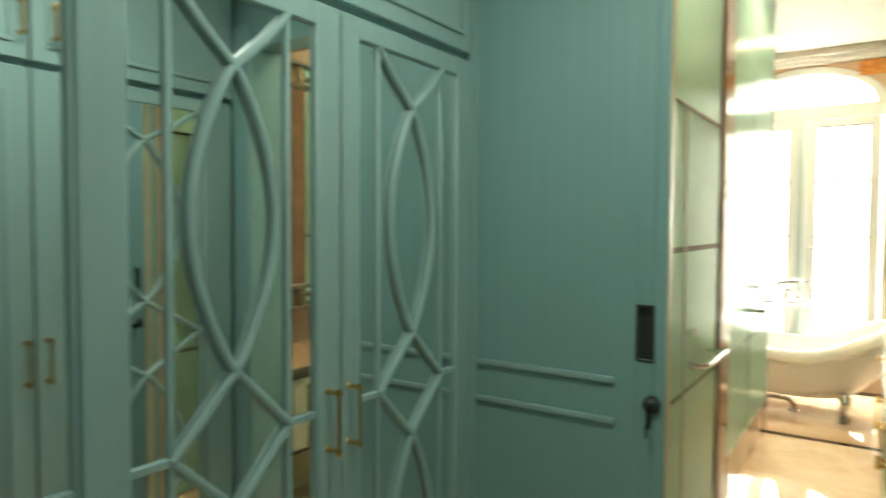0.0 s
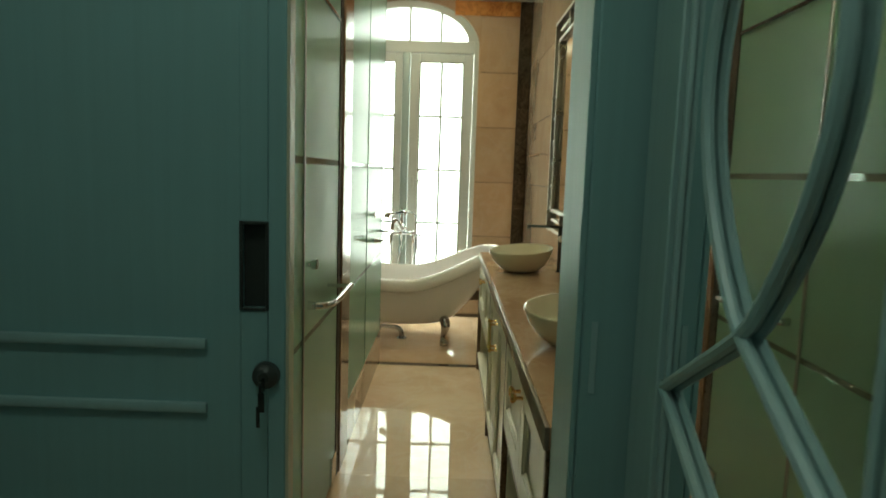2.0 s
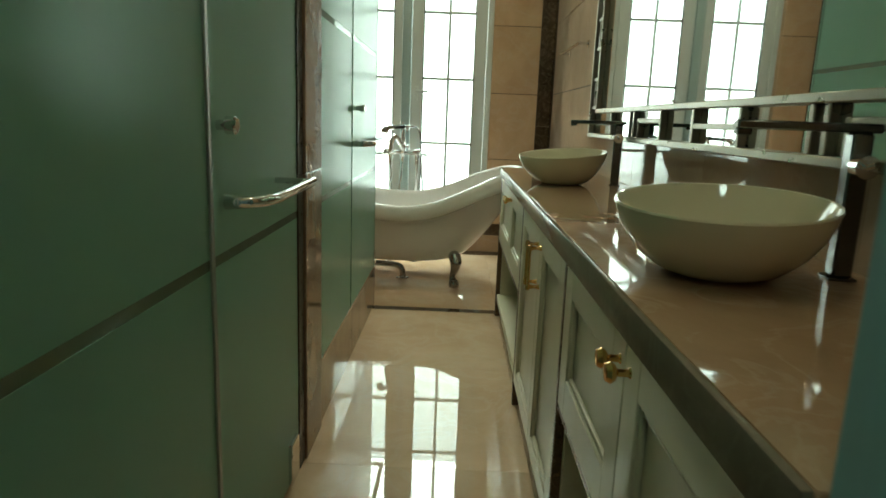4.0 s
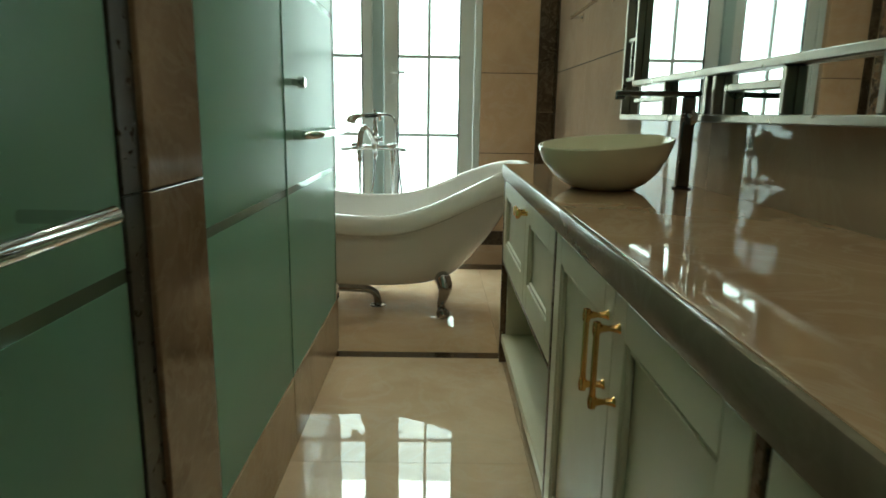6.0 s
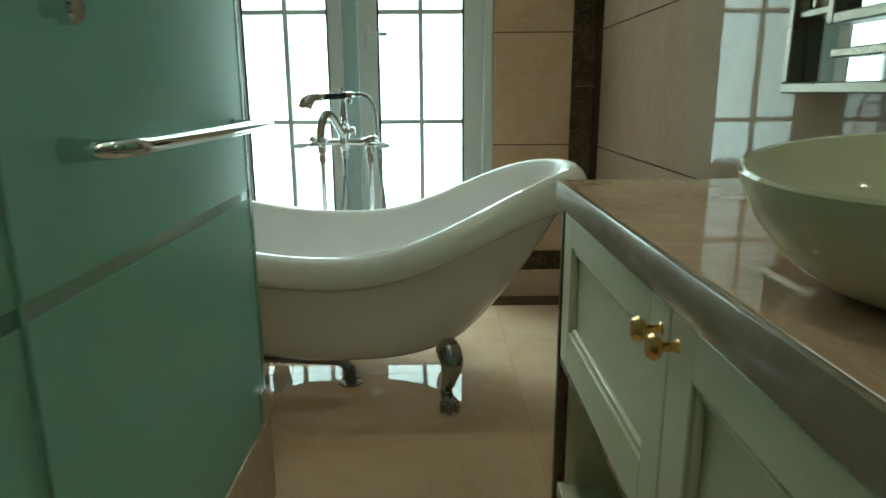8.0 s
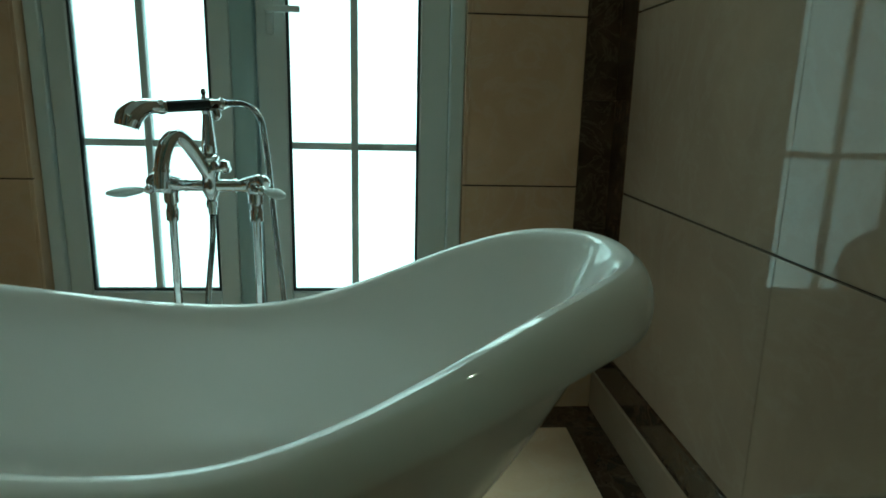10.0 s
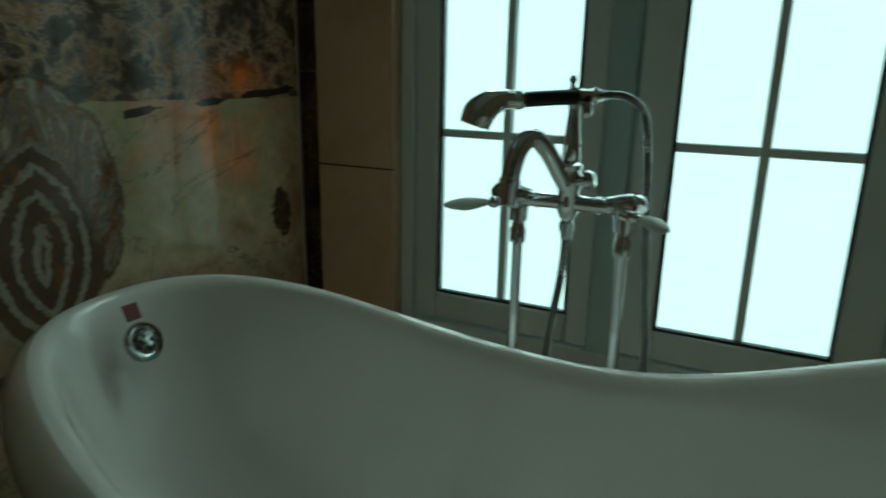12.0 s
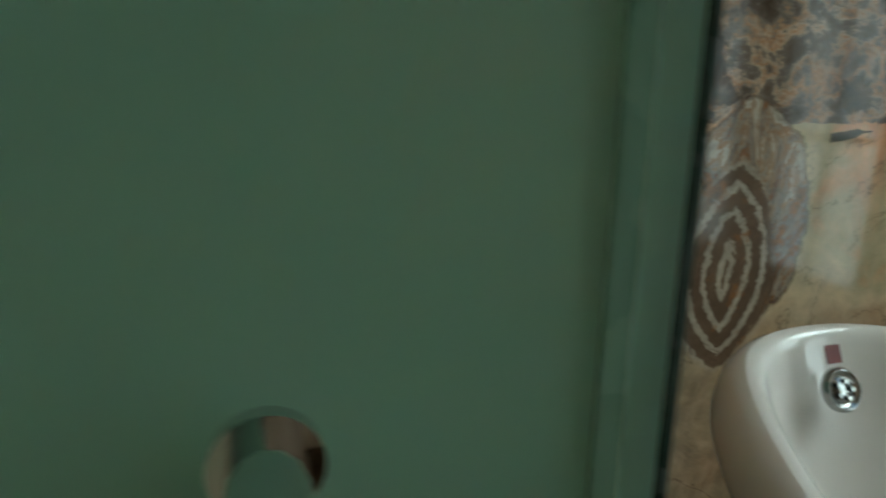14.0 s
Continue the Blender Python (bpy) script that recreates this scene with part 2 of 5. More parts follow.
def onyx():
    """Book-matched onyx: an almond of jagged rings in a leaf, slanting bands with speckled edges, a dark crack with pebbles, amber clouds and brown stains."""
    n = Net("onyx_slab")
    w = n.op('SUBTRACT', n.noise(5.0, 5, 0.6), 0.5)
    fine = n.op('SUBTRACT', n.noise(30.0, 5, 0.7), 0.5)
    teeth = n.op('SUBTRACT', n.noise(75.0, 3, 0.6), 0.5)
    x, y, z = n.xyz()
    yw = n.op('ADD', y, n.op('MULTIPLY_ADD', fine, 0.04, n.op('MULTIPLY', w, 0.10)))
    zw = n.op('ADD', z, n.op('MULTIPLY_ADD', fine, 0.04, n.op('MULTIPLY', n.op('SUBTRACT', n.noise(4.2, 4, 0.6, None, 0.4), 0.5), 0.10)))

    def spot(cy, cz, ry, rz):
        a = n.op('DIVIDE', n.op('SUBTRACT', yw, cy), ry)
        b = n.op('DIVIDE', n.op('SUBTRACT', zw, cz), rz)
        return n.op('POWER', 2.718, n.op('MULTIPLY', n.op('ADD', n.op('MULTIPLY', a, a), n.op('MULTIPLY', b, b)), -1.0))

    def blob(cy, cz, ry, rz, jag=0.5):
        """A sharp-edged ragged patch."""
        a = n.op('DIVIDE', n.op('SUBTRACT', y, cy), ry)
        b = n.op('DIVIDE', n.op('SUBTRACT', z, cz), rz)
        d = n.op('ADD', n.op('MULTIPLY', a, a), n.op('MULTIPLY', b, b))
        d = n.op('ADD', d, n.op('MULTIPLY_ADD', w, jag * 5.0, n.op('MULTIPLY_ADD', teeth, jag * 2.5, n.op('MULTIPLY', fine, jag * 5.5))))
        return n.ramp(d, ((0.86, 1.0), (1.0, 0.0)))

    def most(*f):
        out = f[0]
        for g in f[1:]:
            out = n.op('MAXIMUM', out, g)
        return out

    cream, green, tan, pink = (0.56, 0.47, 0.335), (0.44, 0.39, 0.26), (0.38, 0.26, 0.165), (0.62, 0.34, 0.21)
    grey, brown = (0.15, 0.13, 0.115), (0.055, 0.034, 0.018)
    cloud = n.noise(2.6, 5, 0.55, None, 0.7)
    col = n.ramp(cloud, ((0.32, tan), (0.45, cream), (0.55, green), (0.68, pink)))
    # slanting bands, ending at the almond
    u = n.op('SUBTRACT', n.op('ADD', z, n.op('MULTIPLY_ADD', fine, 0.030, n.op('MULTIPLY_ADD', teeth, 0.020, n.op('MULTIPLY', w, 0.07)))), n.op('MULTIPLY', y, 0.585))
    band = n.ramp(n.op('ADD', u, 2.2), (
        (0.0, (0.17, 0.125, 0.088)), (0.36, (0.26, 0.19, 0.13)), (0.46, (0.18, 0.13, 0.088)), (0.505, (0.25, 0.175, 0.115)), (0.518, (0.105, 0.095, 0.088)), (0.535, (0.24, 0.215, 0.19)),
        (0.546, (0.12, 0.105, 0.095)), (0.556, (0.44, 0.29, 0.19)), (0.60, (0.52, 0.335, 0.215)), (0.622, (0.62, 0.32, 0.19)), (0.632, (0.19, 0.165, 0.145)), (0.642, (0.42, 0.37, 0.255)),
        (0.74, (0.52, 0.455, 0.315)), (0.80, (0.58, 0.40, 0.27)), (0.88, (0.54, 0.455, 0.32)), (1.0, (0.46, 0.31, 0.20))))
    left = n.ramp(n.op('SUBTRACT', n.op('ADD', y, n.op('MULTIPLY', w, 0.2)), 3.3), ((0.74, 1.0), (0.86, 0.0)))
    col = n.mix(n.op('MULTIPLY', left, 0.93), col, band)
    low = n.op('MULTIPLY', n.ramp(n.op('ADD', zw, 0.2), ((0.62, 1.0), (0.82, 0.0))), n.op('SUBTRACT', 1.0, left))
    col = n.mix(n.op('MULTIPLY', low, 0.7), col, n.ramp(n.noise(7.0, 5, 0.65, None, 1.0), ((0.36, (0.11, 0.08, 0.055)), (0.5, (0.23, 0.16, 0.105)), (0.62, (0.33, 0.24, 0.17)))))
    # above the crack: chips of brown, grey, tan and cream
    above = n.op('GREATER_THAN', n.op('ADD', z, n.op('MULTIPLY_ADD', w, 0.03, n.op('MULTIPLY', fine, 0.02))), 1.022)
    chips = n.ramp(n.noise(8.5, 7, 0.70, n.scaled((1, 0.85, 1.0)), 0.35), (
        (0.34, brown), (0.42, (0.10, 0.08, 0.065)), (0.465, (0.23, 0.19, 0.155)), (0.49, (0.34, 0.19, 0.105)), (0.52, (0.46, 0.36, 0.27)), (0.555, (0.15, 0.125, 0.105)), (0.64, (0.085, 0.06, 0.04))))
    col = n.mix(above, col, chips)
    warm = n.op('MULTIPLY', above, most(spot(3.58, 1.18, 0.27, 0.15), spot(3.66, 1.045, 0.28, 0.03), n.op('MULTIPLY', spot(4.84, 1.08, 0.10, 0.04), 0.8)))
    col = n.mix(n.op('MULTIPLY', warm, 0.9), col, n.ramp(n.noise(9.0, 6, 0.65, None, 0.8), ((0.34, (0.22, 0.09, 0.035)), (0.44, (0.60, 0.23, 0.085)), (0.54, (0.95, 0.235, 0.07)), (0.68, (0.58, 0.29, 0.14)))))
    v = n.op('ABSOLUTE', n.op('SUBTRACT', n.op('SUBTRACT', n.op('ADD', z, n.op('MULTIPLY_ADD', fine, 0.035, n.op('MULTIPLY', w, 0.05))), n.op('MULTIPLY', y, 0.19)), 0.417))
    col = n.mix(n.op('MULTIPLY', n.op('MULTIPLY', n.ramp(v, ((0.016, 0.9), (0.024, 0.0))), above), left), col, n.mix(n.noise(40, 3), (0.14, 0.12, 0.11), (0.27, 0.225, 0.19)))
    # amber clouds
    amber = most(spot(3.63, 0.945, 0.09, 0.07), n.op('MULTIPLY', spot(3.50, 0.93, 0.10, 0.07), 0.6))
    col = n.mix(n.op('MULTIPLY', amber, 0.95, clamp=True), col, n.ramp(n.noise(9.0, 5, 0.6), ((0.36, (0.72, 0.30, 0.12)), (0.58, (1.0, 0.36, 0.09)))))
    blush = most(spot(3.77, 0.83, 0.12, 0.05), spot(3.90, 0.72, 0.16, 0.02), spot(4.71, 0.93, 0.05, 0.10), n.op('MULTIPLY', spot(4.80, 0.84, 0.10, 0.08), 0.5))
    col = n.mix(n.op('MULTIPLY', blush, 0.88), col, (0.92, 0.36, 0.18))
    hot = most(n.op('MULTIPLY', spot(3.60, 1.185, 0.15, 0.075), 1.0), n.op('MULTIPLY', spot(3.655, 0.955, 0.022, 0.06), 0.8))
    col = n.mix(n.op('MULTIPLY', hot, n.ramp(n.noise(14.0, 4, 0.6), ((0.38, 0.15), (0.55, 1.0)))), col, (1.0, 0.22, 0.055))
    # pebbles on the crack with dark wedges between them
    wedge = most(blob(3.815, 1.050, 0.040, 0.030, 0.15), blob(3.935, 1.052, 0.045, 0.020, 0.15), blob(4.09, 1.040, 0.05, 0.018, 0.15), blob(3.64, 1.048, 0.10, 0.010, 0.3))
    col = n.mix(wedge, col, (0.085, 0.078, 0.07))
    for py, pz, ry, rz, pc in ((3.755, 1.056, 0.042, 0.026, (0.44, 0.27, 0.17)), (3.872, 1.057, 0.038, 0.027, (0.47, 0.31, 0.20)), (4.02, 1.064, 0.055, 0.028, (0.40, 0.30, 0.20)), (3.935, 1.078, 0.03, 0.02, (0.62, 0.27, 0.12))):
        col = n.mix(blob(py, pz, ry, rz, 0.12), col, pc)
    # brown stains
    stain = most(blob(3.455, 0.765, 0.085, 0.075, 0.45), blob(3.535, 0.822, 0.045, 0.028, 0.35), blob(4.985, 0.66, 0.045, 0.075, 0.5), blob(3.905, 1.098, 0.032, 0.014, 0.3), blob(4.06, 1.165, 0.115, 0.085, 0.55),
                 blob(4.14, 1.09, 0.05, 0.03, 0.5), blob(3.72, 0.40, 0.010, 0.035, 0.5), blob(4.50, 1.08, 0.05, 0.04, 0.6))
    col = n.mix(n.op('MULTIPLY', stain, 0.93), col, n.ramp(n.noise(24, 5, 0.7), ((0.38, (0.030, 0.020, 0.012)), (0.55, (0.075, 0.048, 0.027)), (0.66, (0.17, 0.12, 0.085)))))
    # dark wavy veins below the almond
    wav = n.op('ABSOLUTE', n.op('SUBTRACT', n.op('ADD', n.op('SUBTRACT', y, n.op('MULTIPLY', z, 0.42)), n.op('MULTIPLY_ADD', w, 0.16, n.op('MULTIPLY', fine, 0.03))), 3.90))
    col = n.mix(n.op('MULTIPLY', n.ramp(wav, ((0.006, 0.85), (0.016, 0.0))), n.op('LESS_THAN', zw, 0.46)), col, (0.085, 0.075, 0.06))
    # the leaf round the almond: chalky above, brown and grey at its sides
    ly = n.op('ABSOLUTE', n.op('ADD', n.op('SUBTRACT', y, 4.236), n.op('MULTIPLY', w, 0.13)))
    lz = n.op('SUBTRACT', n.op('ADD', z, n.op('MULTIPLY', fine, 0.03)), 0.805)
    leaf = n.op('SUBTRACT', n.op('SQRT', n.op('ADD', n.op('POWER', n.op('ADD', ly, 0.10), 2.0), n.op('MULTIPLY', lz, lz))), 0.295)
    lc = n.ramp(n.op('ADD', n.noise(10.0, 6, 0.72, n.scaled((1, 1, 0.6)), 1.2), n.op('MULTIPLY', n.op('SUBTRACT', z, 0.93), 0.25)), (
        (0.36, (0.07, 0.042, 0.025)), (0.42, (0.24, 0.115, 0.05)), (0.455, (0.16, 0.135, 0.12)), (0.495, (0.30, 0.26, 0.21)), (0.53, (0.24, 0.13, 0.065)), (0.56, (0.48, 0.435, 0.36)), (0.66, (0.22, 0.18, 0.15))))
    col = n.mix(n.op('LESS_THAN', leaf, 0.0), col, lc)
    lrim = n.op('LESS_THAN', n.op('ABSOLUTE', n.op('ADD', leaf, n.op('MULTIPLY', fine, 0.02))), 0.004)
    col = n.mix(n.op('MULTIPLY', lrim, 0.55), col, (0.075, 0.05, 0.035))
    # the almond of rings
    dy = n.op('ABSOLUTE', n.op('ADD', n.op('SUBTRACT', y, 4.219), n.op('MULTIPLY', w, 0.045)))
    dz = n.op('SUBTRACT', n.op('ADD', z, n.op('MULTIPLY', fine, 0.025)), 0.700)
    dd = n.op('SUBTRACT', n.op('SQRT', n.op('ADD', n.op('POWER', n.op('ADD', dy, 0.131), 2.0), n.op('MULTIPLY', dz, dz))), 0.209)
    dj = n.op('ADD', dd, n.op('MULTIPLY_ADD', teeth, 0.020, n.op('MULTIPLY', fine, 0.024)))
    ring = n.op('SINE', n.op('MULTIPLY_ADD', dj, 140.0, 4.37))
    rc = n.mix(n.ramp(ring, ((0.40, 0.0), (0.62, 1.0))), n.mix(n.noise(16.0, 4, 0.6), (0.065, 0.046, 0.032), (0.19, 0.135, 0.095)), n.mix(n.noise(50.0, 3, 0.6), (0.30, 0.265, 0.22), (0.46, 0.405, 0.33)))
    rc = n.mix(n.ramp(n.noise(13.0, 5, 0.7), ((0.56, 0.0), (0.64, 0.75))), rc, (0.24, 0.12, 0.055))
    fade = n.ramp(n.op('ADD', dj, n.op('MULTIPLY', w, 0.09)), ((0.055, 1.0), (0.075, 0.0)))
    col = n.mix(fade, col, rc)
    # the dark crack: broad towards the shower, broken beyond the leaf
    off = n.op('ABSOLUTE', n.op('SUBTRACT', n.op('ADD', z, n.op('MULTIPLY_ADD', w, 0.03, n.op('MULTIPLY', fine, 0.012))), 1.012))
    broad = n.op('MULTIPLY', n.ramp(n.op('SUBTRACT', y, 3.3), ((0.05, 0.8), (0.30, 1.0), (0.52, 0.0))), 0.0125)
    col = n.mix(n.op('LESS_THAN', off, broad), col, (0.050, 0.038, 0.028))
    off2 = n.op('ABSOLUTE', n.op('SUBTRACT', n.op('ADD', n.op('SUBTRACT', z, n.op('MULTIPLY', n.op('SUBTRACT', y, 4.479), 0.09)), n.op('MULTIPLY', w, 0.03)), 0.995))
    beads = n.op('MULTIPLY', n.ramp(n.noise(9.0, 2, 0.5, n.scaled((1, 1, 0.01))), ((0.44, 0.0), (0.56, 1.0))), n.op('MULTIPLY', n.op('GREATER_THAN', y, 4.45), 0.010))
    col = n.mix(n.op('LESS_THAN', off2, beads), col, (0.060, 0.046, 0.034))
    fis = n.op('ABSOLUTE', n.op('SUBTRACT', n.noise(1.7, 6, 0.62, None, 0.8), 0.5))
    col = n.mix(n.ramp(fis, ((0.0, 0.65), (0.005, 0.0))), col, (0.10, 0.07, 0.05))
    # fine mottling all over
    hsv = n.t.nodes.new("ShaderNodeHueSaturation")
    n.put(hsv.inputs["Color"], col)
    hsv.inputs["Saturation"].default_value = 1.08
    n.put(hsv.inputs["Value"], n.op('MULTIPLY_ADD', n.noise(19.0, 6, 0.7, None, 0.6), 1.1, 0.62))
    col = hsv.outputs[0]
    n.set(col, n.ramp(n.noise(8, 3), ((0.3, 0.07), (0.7, 0.12))), Specular_IOR_Level=0.22)
    n.bump(n.noise(30, 3), 0.03, 0.001)
    return n.m


M_ONYX = onyx()

# ---------------------------------------------------------------- mesh helpers


def smooth(t):
    t = max(0.0, min(1.0, t))
    return t * t * (3 - 2 * t)


def box(x0, x1, y0, y1, z0, z1, bevel=0.0, seg=1):
    bm = bmesh.new()
    bmesh.ops.create_cube(bm, size=1, matrix=Matrix.Translation(((x0 + x1) / 2, (y0 + y1) / 2, (z0 + z1) / 2))
                          @ Matrix.Diagonal((abs(x1 - x0), abs(y1 - y0), abs(z1 - z0), 1)))
    if bevel:
        bmesh.ops.bevel(bm, geom=bm.edges[:], offset=bevel, segments=seg, profile=0.5, affect='EDGES')
    return bm


def join(*bms):
    out = bms[0]
    for b in bms[1:]:
        me = bpy.data.meshes.new("tmp")
        b.to_mesh(me)
        out.from_mesh(me)
        bpy.data.meshes.remove(me)
        b.free()
    return out


def lathe(profile, place=(0, 0, 0), n=32, turn=None):
    """Turns (radius, height) round the z axis."""
    bm = bmesh.new()
    rings = []
    for r, h in profile:
        rings.append([bm.verts.new((max(r, 1e-5) * math.cos(2 * math.pi * i / n), max(r, 1e-5) * math.sin(2 * math.pi * i / n), h)) for i in range(n)])
    for a, b in zip(rings, rings[1:]):
        for i in range(n):
            bm.faces.new((a[i], a[(i + 1) % n], b[(i + 1) % n], b[i]))
    bmesh.ops.remove_doubles(bm, verts=bm.verts[:], dist=2e-5)
    bmesh.ops.recalc_face_normals(bm, faces=bm.faces[:])
    bmesh.ops.transform(bm, matrix=Matrix.Translation(place) @ (turn or Matrix.Identity(4)), verts=bm.verts[:])
    return bm


def tube(points, radius, n=12, steps=6, closed_ends=True):
    """A round tube along a smooth line; radius: one number or one for each point."""
    pts = [Vector(p) for p in points]
    rad = radius if isinstance(radius, (list, tuple)) else [radius] * len(pts)
    line, rr = [], []
    for i in range(len(pts) - 1):
        p0, p1, p2, p3 = pts[max(i - 1, 0)], pts[i], pts[i + 1], pts[min(i + 2, len(pts) - 1)]
        for k in range(steps):
            t = k / steps
            line.append(0.5 * ((2 * p1) + (p2 - p0) * t + (2 * p0 - 5 * p1 + 4 * p2 - p3) * t * t + (3 * p1 - p0 - 3 * p2 + p3) * t ** 3))
            rr.append(rad[i] * (1 - t) + rad[i + 1] * t)
    line.append(pts[-1])
    rr.append(rad[-1])
    bm = bmesh.new()
    rings, side = [], None
    for i, p in enumerate(line):
        d = (line[min(i + 1, len(line) - 1)] - line[max(i - 1, 0)]).normalized()
        if side is None:
            side = d.orthogonal().normalized()
        side = (side - d * side.dot(d)).normalized()
        up = d.cross(side)
        rings.append([bm.verts.new(p + rr[i] * (math.cos(2 * math.pi * j / n) * side + math.sin(2 * math.pi * j / n) * up)) for j in range(n)])
    for a, b in zip(rings, rings[1:]):
        for j in range(n):
            bm.faces.new((a[j], a[(j + 1) % n], b[(j + 1) % n], b[j]))
    if closed_ends:
        bm.faces.new(rings[0][::-1])
        bm.faces.new(rings[-1])
    return bm


def rod(a, b, r, n=14):
    return tube((a, b), r, n, 1)


def mesh_object(name, bm, material, smooth=True):
    me = bpy.data.meshes.new(name)
    bm.to_mesh(me)
    bm.free()
    me.materials.append(material)
    if smooth:
        me.shade_smooth()
        me.set_sharp_from_angle(angle=radians(38))
    return new(name, me)


def part(name, bm, material, parent, label=""):
    ob = mesh_object(name, bm, material)
    ob.parent = parent
    return tagged(ob, label) if label else ob


def thing(name, label, category, place=(0, 0, 0), group="", kind=""):
    ob = new(name)
    ob.empty_display_size = 0.05
    ob.location = place
    return tagged(ob, label, category, group, kind)


def solid(name, bm, material, label, category="", kind="structure"):
    return tagged(mesh_object(name, bm, material), label, category, "", kind)


TILES = {}


def piece(name, x0, x1, y0, y1, z0, z1, material, parent, bevel=0.002):
    """One slab of stone; slabs of one size share a mesh."""
    size = (round(x1 - x0, 4), round(y1 - y0, 4), round(z1 - z0, 4))
    key = (*size, material.name, bevel)
    if key not in TILES:
        me = bpy.data.meshes.new(name)
        bm = box(-size[0] / 2, size[0] / 2, -size[1] / 2, size[1] / 2, -size[2] / 2, size[2] / 2, bevel)
        bm.to_mesh(me)
        bm.free()
        me.materials.append(material)
        TILES[key] = me
    ob = new(name, TILES[key])
    ob.parent = parent
    ob.location = ((x0 + x1) / 2, (y0 + y1) / 2, (z0 + z1) / 2)
    return ob


def frame_bm(x0, x1, z0, z1, w, y0, y1, bottom=None, top=None, bevel=0.003):
    """A rectangular frame in the x-z plane of four butted bars."""
    b, t = bottom or w, top or w
    return join(box(x0, x0 + w, y0, y1, z0, z1, bevel), box(x1 - w, x1, y0, y1, z0, z1, bevel),
                box(x0 + w, x1 - w, y0, y1, z0, z0 + b, bevel), box(x0 + w, x1 - w, y0, y1, z1 - t, z1, bevel))

# ---------------------------------------------------------------- the shell
XR, XM, YW, ZC = 1.52, -0.711, 5.105, 3.25      # right wall, onyx wall, window wall, ceiling
XG, YE = 0.275, 3.330                            # glass partition and its free end
YD, XL, XC = -0.29, -0.15, 1.14                 # dressing room: door wall, wardrobe faces
JOINTS = (0.25, 0.81, 1.36, 1.905, 2.445, 2.985)

floor = solid("floor", box(-1.2, 1.9, -4.3, 5.5, -0.12, -0.012), M_GROUT, "polished beige marble floor with a dark marble line", "floor")
ceiling = solid("ceiling", box(-1.2, 1.8, -0.1, 5.5, ZC, ZC + 0.1), M_PLASTER, "plain white plaster bathroom ceiling", "ceiling")
solid("ceiling_dressing", box(-1.0, 1.9, -4.3, -0.1, 2.70, 2.80), M_PLASTER, "plain white plaster ceiling of the dressing room", "ceiling")

# window wall: a slab with an opening of arched head
WX0, WX1, WZ0, SPRING, APEX = -0.367, 1.018, 0.28, 2.70, 3.13


def arch(cx, half, z0, rise, n=28):
    return [(cx + half * math.cos(math.pi * i / n), z0 + rise * math.sin(math.pi * i / n)) for i in range(n + 1)]


WCX, WHALF = (WX0 + WX1) / 2, (WX1 - WX0) / 2


def arched_wall(y0, y1, zt):
    bm = join(box(-1.2, WX0, y0, y1, 0, zt), box(WX1, 1.9, y0, y1, 0, zt), box(WX0, WX1, y0, y1, 0, WZ0))
    pts = arch(WCX, WHALF, SPRING, APEX - SPRING)
    for (xa, za), (xb, zb) in zip(pts, pts[1:]):
        v = [bm.verts.new(p) for p in ((xa, y0, za), (xb, y0, zb), (xb, y0, zt), (xa, y0, zt), (xa, y1, za), (xb, y1, zb), (xb, y1, zt), (xa, y1, zt))]
        for f in ((0, 1, 2, 3), (5, 4, 7, 6), (1, 0, 4, 5)):
            bm.faces.new([v[i] for i in f])
    bmesh.ops.recalc_face_normals(bm, faces=bm.faces[:])
    return bm


wall_north = solid("wall_north", arched_wall(YW + 0.010, YW + 0.26, ZC), M_TILE, "beige marble window wall with dark joints", "wall")
wall_east = solid("wall_east", box(XR + 0.010, XR + 0.2, -0.08, YW + 0.01, 0, ZC), M_GROUT, "polished pale marble wall with its shade in the colour and dark joints", "wall")
wall_west = solid("wall_west", box(XM - 0.2, XM - 0.014, -0.08, YW + 0.01, 0, ZC), M_PLASTER, "wall behind the onyx slab", "wall")
tagged(mesh_object("onyx_slab", box(XM - 0.014, XM, YE - 0.9, YW - 0.013, 0.0, ZC, 0.001), M_ONYX),
       "polished book-matched onyx wall slab with amber and brown rings", "wall cladding", "", "structure")
# unseen lining, added in brown to cut the bounce behind the cubicle glass
solid("wall_lining", box(XM - 0.013, XM, -0.08, 1.548, 0, ZC), M_BROWN, "unseen brown lining added to darken the closed cubicle", "wall")
solid("wall_cubicle", box(XM, XG - 0.16, 1.55, 1.66, 0, ZC), M_TILE, "marble partition between the two cubicles", "wall")
solid("crown_moulding", join(*[box(*b, 0.006) for b in (
    (XM, XR, YW - 0.16, YW, 3.19, ZC), (XM, XR, YW - 0.10, YW, 3.155, 3.19), (XM, XR, YW - 0.05, YW, 3.13, 3.155),
    (XR - 0.16, XR, 0, YW - 0.161, 3.19, ZC), (XR - 0.10, XR, 0, YW - 0.161, 3.155, 3.19), (XR - 0.05, XR, 0, YW - 0.161, 3.13, 3.155),
    (XM, XM + 0.16, YE, YW - 0.161, 3.19, ZC), (XM, XM + 0.10, YE, YW - 0.161, 3.155, 3.19))]),
    M_PLASTER, "stepped white plaster crown moulding", "moulding")

